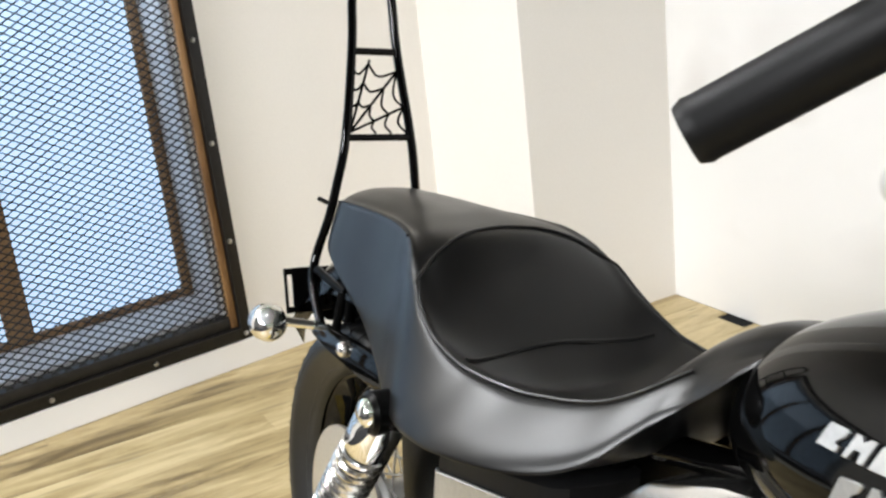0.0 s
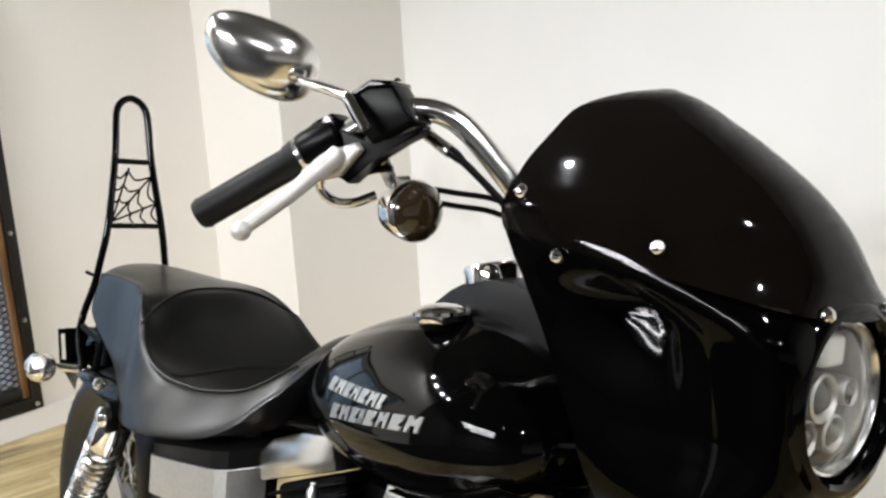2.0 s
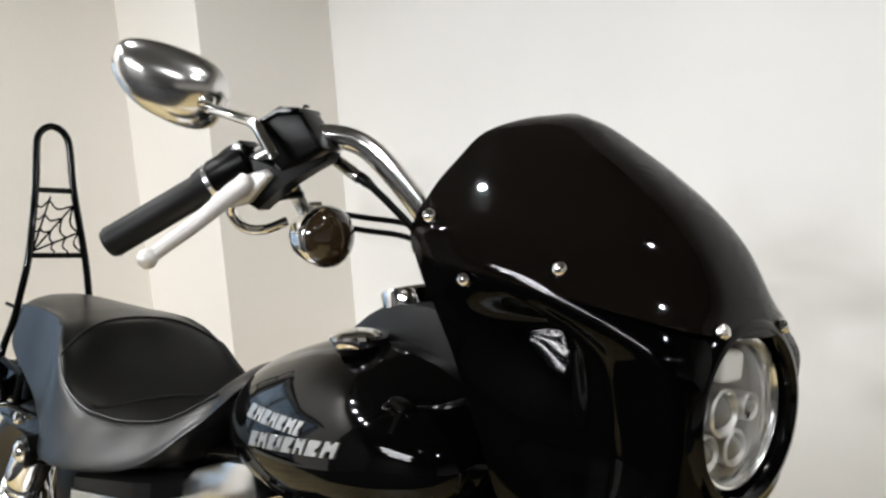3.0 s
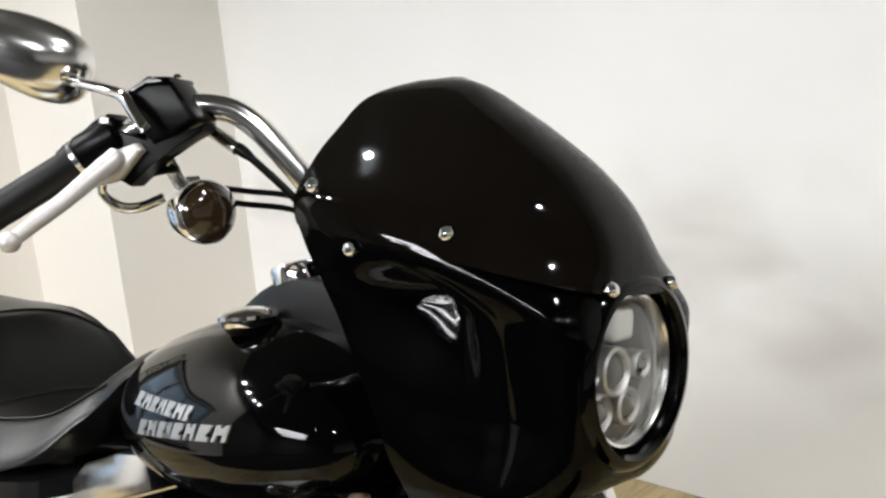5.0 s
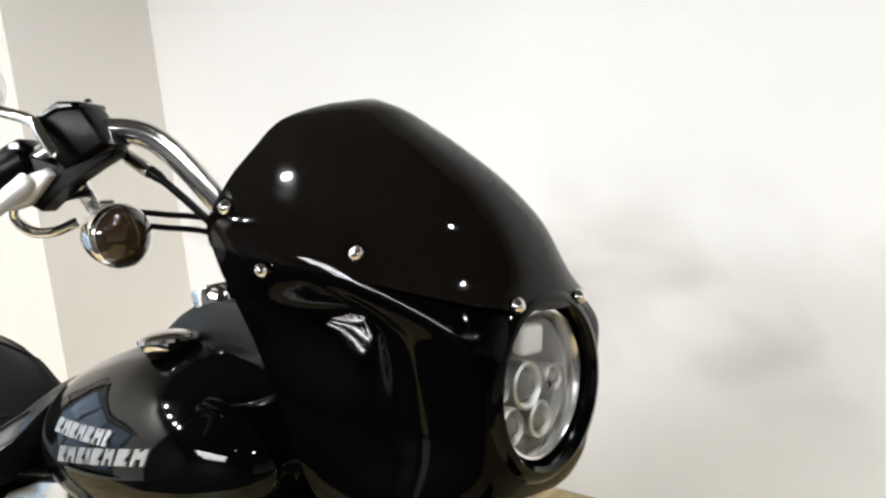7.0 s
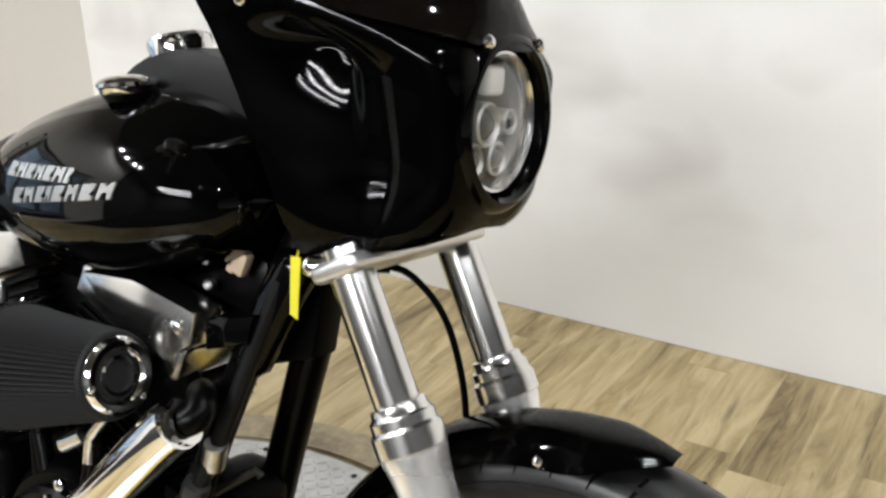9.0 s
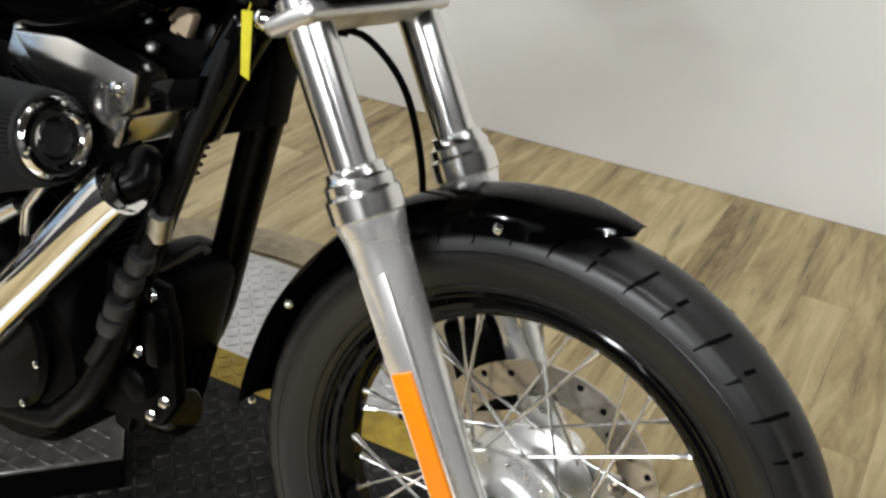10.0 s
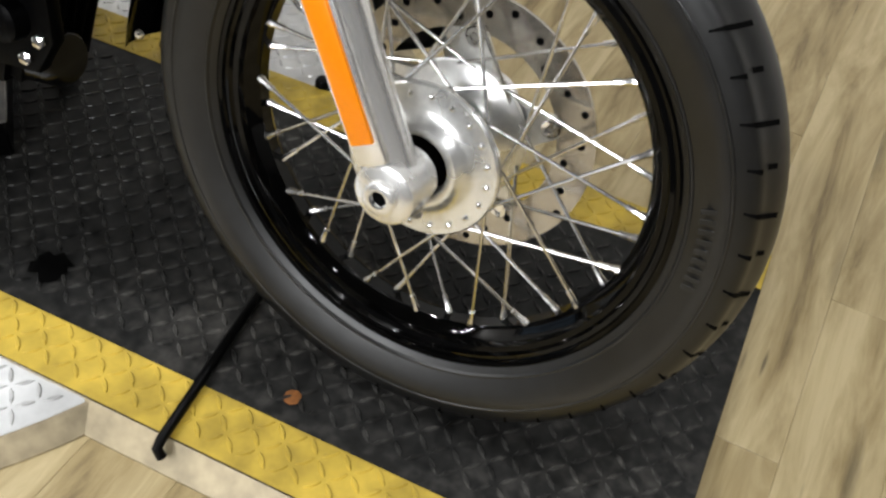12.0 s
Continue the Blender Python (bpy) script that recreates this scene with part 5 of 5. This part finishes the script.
def cylinder(lean, name_label, cover_mat, up=0.392, tall=0.05, shift=0.0):
    ax = V(math.sin(radians(lean)), 0, math.cos(radians(lean)))
    fw = V(ax.z, 0, -ax.x)
    m = Matrix((fw, YAX, ax)).transposed().to_4x4()
    root = part("cylinder", block(B(), (0.12, 0.12, 0.3), Matrix.Translation(CRANK + ax * 0.22) @ m, 0.02, 2), ENGINE, bike, name_label)
    for k in range(16):
        d = 0.15 + k * 0.0145
        grow = 0.165 if k < 9 else 0.185
        part("fin", block(B(), (grow, grow + 0.0, 0.0045), Matrix.Translation(CRANK + ax * d) @ m, 0.0018, 1), ENGINE, root)
    shape = slab(B(), [V(-0.222, -0.096, 0.624), V(-0.012, -0.096, 0.706), V(-0.03, -0.096, 0.752), V(-0.1, -0.096, 0.738), V(-0.19, -0.096, 0.702), V(-0.232, -0.096, 0.667)], (0, 0.19, 0), 0.006) if lean < 0 else block(B(), (0.205, 0.19, tall), Matrix.Translation(CRANK + ax * up + fw * shift) @ m, 0.008, 3)
    head = part("rocker_box", shape, cover_mat, root, "polished rocker cover")
    part("rocker_base", block(B(), (0.2, 0.17, 0.02), Matrix.Translation(CRANK + ax * 0.348) @ m, 0.004, 2), ENGINE, root)
    for s in (-0.07, 0.0, 0.07):
        p = CRANK + ax * 0.395 + fw * s + V(0, -0.08, 0)
        part("cover_bolt", lathe(B(), [(0, 0.0075), (0.008, 0.007), (0.0105, 0.003)], p + ax * 0.014, ax, 12), CHROME, root)
    return root, ax, fw


rear_cyl, rax, rfw = cylinder(-22.5, "black finned rear cylinder", POLISHED, 0.408, 0.06, -0.02)
front_cyl, fax, ffw = cylinder(22.5, "black finned front cylinder", POLISHED)
bm = slab(B(), [V(0.125, -0.108, 0.728), V(0.215, -0.108, 0.736), V(0.24, -0.108, 0.732), V(0.326, -0.108, 0.717), V(0.318, -0.108, 0.675), V(0.275, -0.108, 0.647), V(0.152, -0.108, 0.698)], (0, 0.05, 0), 0.005)
part("rocker_side", bm, POLISHED, front_cyl, "bright rocker cover side")
part("head_bracket", slab(B(), [V(0.332, -0.098, 0.71), V(0.408, -0.098, 0.73), V(0.40, -0.098, 0.694), V(0.335, -0.098, 0.672)], (0, 0.04, 0), 0.004), GLOSS, front_cyl, "gloss black head bracket")
for x, z in ((0.3, 0.695),):
    part("cover_bolt", lathe(B(), [(0, 0.009), (0.006, 0.0085), (0.009, 0.003)], V(x, -0.108, z), V(0, -1, 0), 12), CHROME, front_cyl)
part("head_fill", block(B(), (0.2, 0.165, 0.09), Matrix.Translation(CRANK + rax * 0.335) @ Matrix((rfw, YAX, rax)).transposed().to_4x4(), 0.01, 2), ENGINE, rear_cyl, "black cylinder head")
for k in range(5):
    part("fin", block(B(), (0.225, 0.188, 0.005), Matrix.Translation(CRANK + rax * (0.3 + 0.0165 * k)) @ Matrix((rfw, YAX, rax)).transposed().to_4x4(), 0.0018, 1), ENGINE, rear_cyl)
part("front_mount", block(B(), (0.1, 0.15, 0.2), pose(0.265, 0.02, 0.365, 0, 12, 0), 0.04, 4), ENGINE, bike, "black front engine mount")
# inner bodies that close the view through the machine
part("inner_guard", slab(B(), [V(-0.5, -0.1, 0.64), V(-0.66, -0.1, 0.62), V(-0.64, -0.1, 0.5), V(-0.585, -0.1, 0.36), V(-0.5, -0.1, 0.34)], (0, -0.03, 0), 0.008), SATIN, bike, "black inner guard ahead of the rear wheel")
part("seat_pan", block(B(), (0.3, 0.14, 0.1), pose(-0.42, 0, 0.64, 0, -12, 0), 0.02, 2), SATIN, bike, "black seat pan and electrics box")
part("backbone", block(B(), (0.5, 0.07, 0.09), pose(0.12, 0, 0.735), 0.02, 2), SATIN, bike, "black frame backbone")
part("intake_body", block(B(), (0.13, 0.11, 0.2), pose(0.045, -0.005, 0.6), 0.02, 2), ENGINE, bike, "black intake between the cylinders")
# push-rod tubes
for ax, s in ((rax, 1), (fax, -1)):
    for k in (0, 1):
        p = V(0.09 + s * -0.0 + (0.02 + 0.03 * k) * -s, -0.105, 0.34)
        q = CRANK + ax * 0.34 + V((0.03 + 0.02 * k) * s, -0.075, 0)
        part("pushrod_tube", tube(B(), [p, p.lerp(q, 0.45), p.lerp(q, 0.46), q], [0.0125, 0.0125, 0.0095, 0.0095], 12), SATIN, bike, "black push-rod tube")
# cases
bm = lathe(B(), [(-0.115, 0.09), (-0.11, 0.135), (-0.09, 0.15), (0.09, 0.155), (0.12, 0.13)], V(0.09, 0, 0.3), YAX, 40)
case = part("crankcase", bm, ENGINE, bike, "black engine cases")
part("cam_cover", lathe(B(), [(0, 0.105), (0.012, 0.105), (0.02, 0.098), (0.024, 0.06), (0.025, 0.01)], V(0.085, -0.112, 0.315), V(0, -1, 0), 40), SATIN, case, "black cam cover")
for k in range(8):
    a = 2 * math.pi * k / 8
    part("case_bolt", lathe(B(), [(0, 0.006), (0.006, 0.0055), (0.008, 0.002)], V(0.085 + 0.097 * math.cos(a), -0.131, 0.315 + 0.097 * math.sin(a)), V(0, -1, 0), 10), CHROME, case)
part("gearbox", block(B(), (0.26, 0.22, 0.2), pose(-0.19, 0, 0.33), 0.03, 3), ENGINE, bike, "black gearbox")
for x, z in ((-0.28, 0.39), (-0.16, 0.4), (-0.1, 0.3), (-0.26, 0.28)):
    part("case_bolt", lathe(B(), [(0, 0.008), (0.007, 0.007), (0.009, 0.003)], V(x, -0.11, z), V(0, -1, 0), 10), CHROME, case)
part("starter", lathe(B(), [(-0.07, 0.036), (0.05, 0.038), (0.056, 0.03)], V(-0.17, -0.07, 0.44), V(0.9, -0.3, 0.1), 24), SATIN, bike, "black starter motor")
part("oil_filter", lathe(B(), [(0, 0.034), (0.09, 0.036), (0.1, 0.028)], V(0.235, -0.02, 0.235), V(1, 0, 0.2), 28), GLOSS, bike, "black oil filter")
part("regulator", block(B(), (0.03, 0.13, 0.11), pose(0.27, 0, 0.27, 0, 15, 0), 0.006, 2), ENGINE, bike, "black finned regulator")
for k in range(7):
    part("regulator_fin", block(B(), (0.022, 0.004, 0.1), pose(0.292, -0.054 + 0.018 * k, 0.27, 0, 15, 0), 0.0012, 1), ENGINE, case)

# air cleaner: cone filter pointing ahead, with an elbow behind it
A0, A1 = V(0.05, -0.146, 0.592), V(0.255, -0.157, 0.636)
AD = (A1 - A0).normalized()
AL = (A1 - A0).length
u = AD.orthogonal().normalized()
w = AD.cross(u)
bm = B()
rows = []
N = 64
for h, r, deep in ((-0.004, 0.082, 0.0), (0.004, 0.084, 0.0), (0.008, 0.0815, 0.006), (AL * 0.5, 0.067, 0.006), (AL - 0.012, 0.0545, 0.005), (AL - 0.006, 0.053, 0.0), (AL - 0.002, 0.05, 0.0)):
    ring = []
    for j in range(N * 2):
        t = 2 * math.pi * j / (N * 2)
        rr = r - (deep if j % 2 else 0)
        ring.append(A0 + AD * h + (u * math.cos(t) + w * math.sin(t)) * rr)
    rows.append(ring)
bridge(bm, rows)
filt = part("air_filter", bm, mat("filter_cloth", (0.011, 0.011, 0.0112), 0.7, 0, 0.2, 500, 0.0004, Specular_IOR_Level=0.2), bike, "black pleated cone air filter", 25)
part("end_ring", lathe(B(), [(AL - 0.004, 0.047), (AL + 0.004, 0.046), (AL + 0.008, 0.042), (AL + 0.006, 0.034), (AL - 0.002, 0.03), (AL - 0.004, 0.026), (AL + 0.003, 0.024), (AL + 0.003, 0.02), (AL - 0.012, 0.018)], A0, AD, 48, False), CHROME, filt, "chrome end ring")
part("end_hollow", lathe(B(), [(AL - 0.006, 0.03), (AL - 0.01, 0.001)], A0, AD, 24), SATIN, filt)
for k in range(3):
    t = 2 * math.pi * k / 3 + 0.4
    part("ring_screw", lathe(B(), [(0, 0.005), (0.003, 0.004), (0.005, 0.001)], A0 + AD * (AL + 0.006) + (u * math.cos(t) + w * math.sin(t)) * 0.041, AD, 10), CHROME, filt)
elbow = spline([A0, A0 - AD * 0.035, V(-0.03, -0.13, 0.585), V(-0.045, -0.09, 0.585), V(-0.03, -0.04, 0.59)], 6)
part("intake_elbow", tube(B(), elbow, [0.078] * 7 + [0.066] * 6 + [0.05] * 12, 28), GLOSS, bike, "gloss black intake elbow")
for k, t in enumerate((0.5, 1.2, 1.9, 2.6)):
    part("elbow_screw", lathe(B(), [(0, 0.006), (0.004, 0.005), (0.006, 0.001)], A0 - AD * 0.006 + (u * math.cos(t) + w * math.sin(t)) * 0.084, (u * math.cos(t) + w * math.sin(t)), 10), CHROME, filt)
part("breather", lathe(B(), [(0, 0.009), (0.02, 0.009), (0.024, 0.006), (0.03, 0.005)], V(-0.035, -0.115, 0.655), V(0, 0, 1), 14), STEEL, bike, "small metal breather")

for pts, r in ((((0.222, -0.135, 0.582), (0.182, -0.138, 0.532), (0.176, -0.138, 0.495)), 0.008), (((0.17, -0.138, 0.53), (0.13, -0.138, 0.505)), 0.012), (((0.16, -0.135, 0.55), (0.087, -0.135, 0.536)), 0.0055)):
    part("fitting", tube(B(), [V(*p) for p in pts], r, 12), POLISHED, case, "bright metal oil fitting")
for x, z in ((0.087, 0.534), (0.158, 0.552), (0.112, 0.44), (0.19, 0.43), (0.03, 0.5), (0.15, 0.39)):
    part("case_bolt", lathe(B(), [(0, 0.0085), (0.006, 0.008), (0.009, 0.003)], V(x, -0.132, z), V(0.2, -1, 0), 10), CHROME, case)

# exhaust
front_pipe = spline([V(0.30, -0.07, 0.6), V(0.355, -0.12, 0.628), V(0.372, -0.145, 0.615), V(0.34, -0.155, 0.588), V(0.237, -0.158, 0.475), V(0.068, -0.162, 0.298), V(-0.03, -0.17, 0.21), V(-0.16, -0.18, 0.165), V(-0.3, -0.19, 0.152)], 6)
exh = part("exhaust_pipe", tube(B(), front_pipe[15:], 0.027, 20), CHROME, bike, "chrome front exhaust pipe")
part("exhaust_port", tube(B(), front_pipe[:16], 0.018, 16), SATIN, exh, "black exhaust port")
part("pipe_shield", tube(B(), [p + V(0.002, -0.008, 0.004) for p in front_pipe[16:32]], 0.0315, 20), CHROME, exh)
rear_pipe = spline([V(-0.06, -0.07, 0.6), V(-0.085, -0.12, 0.61), V(-0.105, -0.15, 0.575), V(-0.15, -0.16, 0.46), V(-0.19, -0.168, 0.37), V(-0.25, -0.175, 0.285), V(-0.34, -0.18, 0.252)], 6)
part("exhaust_pipe", tube(B(), rear_pipe, 0.0285, 20), CHROME, bike, "chrome rear exhaust pipe")
for x0, z, y in ((-0.36, 0.25, -0.185), (-0.3, 0.15, -0.195)):
    muf = part("muffler", lathe(B(), [(-0.06, 0.03), (0, 0.044), (0.02, 0.047), (0.4, 0.047), (0.45, 0.044), (0.475, 0.04), (0.475, 0.034), (0.4, 0.03)], V(x0, y, z), V(-1, 0, -0.02), 32, False), CHROME, bike, "chrome muffler")
    for k in range(6):
        part("rib", lathe(B(), [(0, 0.047), (0.003, 0.0485), (0.007, 0.0485), (0.01, 0.047)], V(x0 - 0.3 - 0.022 * k, y, z - 0.006), V(-1, 0, -0.02), 32, False), POLISHED, muf)
# pegs and brackets
peg = part("passenger_peg", tube(B(), [V(-0.705, -0.205, 0.315), V(-0.735, -0.205, 0.435)], 0.0135, 16), POLISHED, bike, "folded passenger footpeg with rubber bands")
for f in (0.22, 0.5, 0.78, 0.97):
    p = V(-0.705, -0.205, 0.315).lerp(V(-0.735, -0.205, 0.435), f)
    d = V(-0.03, 0, 0.12).normalized()
    part("rubber_band", lathe(B(), [(-0.01, 0.0135), (-0.009, 0.0165), (0.009, 0.0165), (0.01, 0.0135)], p, d, 18), GRIPRUB, peg)
part("peg_block", block(B(), (0.03, 0.03, 0.03), pose(-0.702, -0.203, 0.308), 0.006, 2), POLISHED, peg)
part("peg_arm", tube(B(), [V(-0.70, -0.2, 0.31), V(-0.62, -0.185, 0.34), V(-0.5, -0.165, 0.385)], [0.0135, 0.011, 0.0105], 12), POLISHED, peg)
for x, z in ((-0.47, 0.395), (-0.43, 0.38), (-0.44, 0.33), (-0.4, 0.3), (-0.37, 0.35)):
    part("bracket_bolt", lathe(B(), [(0, 0.0095), (0.007, 0.009), (0.01, 0.004)], V(x, -0.165, z), V(0.2, -1, 0), 10), CHROME, peg)
part("bracket_plate", slab(B(), [V(-0.52, -0.14, 0.4), V(-0.36, -0.14, 0.41), V(-0.3, -0.14, 0.26), V(-0.42, -0.14, 0.24)], (0, -0.012, 0), 0.003), ENGINE, bike, "black footpeg bracket")
part("side_stand", tube(B(), [V(0.05, 0.13, 0.15), V(0.12, 0.29, -0.045)], [0.014, 0.012], 12), SATIN, bike, "black side stand")
# hoses and wiring on the right downtube
part("oil_hose", tube(B(), spline([V(0.425, -0.07, 0.77), V(0.392, -0.085, 0.665), V(0.356, -0.105, 0.54), V(0.325, -0.116, 0.472), V(0.298, -0.12, 0.4), V(0.27, -0.122, 0.35)], 6), 0.0105, 12), MATTE, bike, "black hose along the downtube")
part("hose_clip", lathe(B(), [(-0.018, 0.0115), (-0.017, 0.0145), (0.017, 0.0145), (0.018, 0.0115)], V(0.36, -0.103, 0.55), V(0.3, -0.16, 1), 16), STEEL, bike)
HOSEGREY = mat("scuffed_rubber", (0.02, 0.02, 0.021), 0.4, 0, 0.3, 200, 0.0003, Specular_IOR_Level=0.35)
for x, y, z in ((0.339, -0.112, 0.502), (0.326, -0.116, 0.473), (0.312, -0.119, 0.437), (0.302, -0.12, 0.412)):
    part("hose_sleeve", lathe(B(), [(-0.012, 0.011), (-0.0105, 0.0165), (0.0, 0.0175), (0.0105, 0.0165), (0.012, 0.011)], V(x, y, z), V(0.42, -0.08, 1), 18), HOSEGREY, bike, "scuffed rubber hose sleeve")
# engine mount plate with its bolts and strap
plate = part("mount_plate", slab(B(), [V(0.24, -0.072, 0.46), V(0.335, -0.072, 0.45), V(0.352, -0.072, 0.4), V(0.362, -0.072, 0.3), V(0.335, -0.072, 0.255), V(0.21, -0.072, 0.235)], (0, 0.02, 0), 0.004), ENGINE, bike, "black engine mount plate")
part("mount_boss", lathe(B(), [(0, 0.026), (0.02, 0.024), (0.024, 0.018), (0.025, 0.004)], V(0.306, -0.072, 0.315), V(0, -1, 0), 20), ENGINE, plate)
part("mount_lug", block(B(), (0.022, 0.03, 0.075), pose(0.336, -0.08, 0.392, 0, -8, 0), 0.006, 2), SATIN, plate)
for x, z, r in ((0.322, 0.44, 0.0085), (0.299, 0.355, 0.0095), (0.346, 0.3, 0.0085), (0.324, 0.272, 0.0085), (0.238, 0.29, 0.0075), (0.218, 0.258, 0.0075)):
    part("mount_bolt", lathe(B(), [(-0.002, r), (0.006, r), (0.0075, r * 0.9), (0.009, r * 0.4)], V(x, -0.073, z), V(0.25, -1, 0.25), 6), CHROME, plate)
part("mount_strap", tube(B(), [V(0.318, -0.06, 0.47), V(0.362, -0.035, 0.506), V(0.366, -0.03, 0.498)], 0.0065, 8), DARKSTEEL, bike, "dark steel strap to the downtube")
PLUG = mat("tan_plastic", (0.6, 0.47, 0.33), 0.5, 0, 0.1, 120)
part("wire_plug", block(B(), (0.022, 0.016, 0.03), pose(0.343, -0.05, 0.772, 0, 20, 0), 0.004, 2), PLUG, bike, "tan plastic wire plug")
part("plug_tab", block(B(), (0.012, 0.012, 0.01), pose(0.328, -0.05, 0.762, 0, 20, 0), 0.003, 2), PLUG, bike)
part("head_stud", lathe(B(), [(-0.01, 0.006), (0.004, 0.0075), (0.008, 0.006), (0.01, 0.002)], V(0.292, -0.05, 0.734), V(0.4, -1, 0.3), 10), STEEL, bike)
part("horn_cover", lathe(B(), [(0, 0.05), (0.01, 0.052), (0.025, 0.04), (0.03, 0.005)], V(0.24, -0.075, 0.6), V(0.6, -1, 0), 28), ENGINE, bike, "black round cover between the cylinders")
part("tag", slab(B(), [V(0.456, -0.092, 0.808), V(0.47, -0.092, 0.809), V(0.471, -0.094, 0.74), V(0.46, -0.094, 0.744)], (0, -0.0012, 0)), YELLOWTAG, bike, "yellow paper tag hung from the bars", 0)
part("tag_loop", tube(B(), [V(0.463, -0.092, 0.806), V(0.466, -0.08, 0.84)], 0.0012, 6), YELLOWTAG, bike)
part("sensor_cable", tube(B(), spline([V(0.505, -0.01, 0.795), V(0.535, 0.02, 0.785), V(0.571, 0.045, 0.737), V(0.594, 0.06, 0.66), V(0.603, 0.068, 0.58), V(0.609, 0.072, 0.5)], 6), 0.0042, 10), SATIN, bike, "black sensor cable")
part("cable_boot", tube(B(), [V(0.49, -0.02, 0.797), V(0.52, 0.004, 0.793)], [0.011, 0.008], 12), SATIN, bike)

# ---- things round the stand ----
WORNGREY = mat("worn_dark_plate", (0.13, 0.125, 0.115), 0.38, 0.5, 0.4, 45, 0.0005)
jack = tagged(new("lift_block"), "small lift block with a worn tread-plate top under the engine", "jack")
jack.matrix_world = pose(-0.02, 0.045, TOP, 0, 0, 45)
part("base", block(B(), (0.24, 0.24, 0.062), pose(0, 0, 0.0315), 0.003, 1), SATIN, jack)
part("tread_top", block(B(), (0.25, 0.25, 0.008), pose(0, 0, 0.067), 0.002, 1), WORNGREY, jack, "worn grey tread-plate top")
bm = B()
lugs(bm, lambda x, y: True, -0.115, 0.115, -0.115, 0.115, 0.0708)
tagged(part("tread_pattern", bm, WORNGREY, jack, smooth=0), kind="stuff")
rod = tagged(new("tie_rod"), "thin black steel rod with a hooked end across the lane", "rod")
part("shaft", tube(B(), [V(0.591, 0.039, TOP + 0.008), V(0.596, -0.001, TOP + 0.008), V(0.626, -0.221, TOP + 0.009), V(0.627, -0.231, TOP + 0.004), V(0.634, -0.233, TOP + -0.006)], 0.0062, 10), SATIN, rod)

# ---- floor boards ----
bm = block(B(), (0.1192, 1.198, 0.006), pose(0, 0, -0.003), 0)
bmesh.ops.bevel(bm, geom=[e for e in bm.edges if all(v.co.z > -0.001 for v in e.verts)], offset=0.0005, segments=1, affect="EDGES")
board = part("plank", bm, PLANK, floor, smooth=0)
first = True
SOUTH, NORTH = -1.35, 1.648
for i in range(56):
    x = -2.75 + 0.1195 * i
    start = -1.9 - random.random() * 1.19
    for k in range(6):
        y = start + 1.1985 * k
        low, high = max(SOUTH, y - 0.599), min(NORTH, y + 0.599)
        if high - low < 0.05:
            continue
        if high - low < 1.19:
            ob = part("plank", block(B(), (0.1192, high - low, 0.006), pose(0, (low + high) / 2 - y, -0.003), 0), PLANK, floor, smooth=0)
        elif first:
            ob, first = board, False
        else:
            ob = new("plank", board.data)
            ob.parent = floor
        ob.location = (x, y, 0)
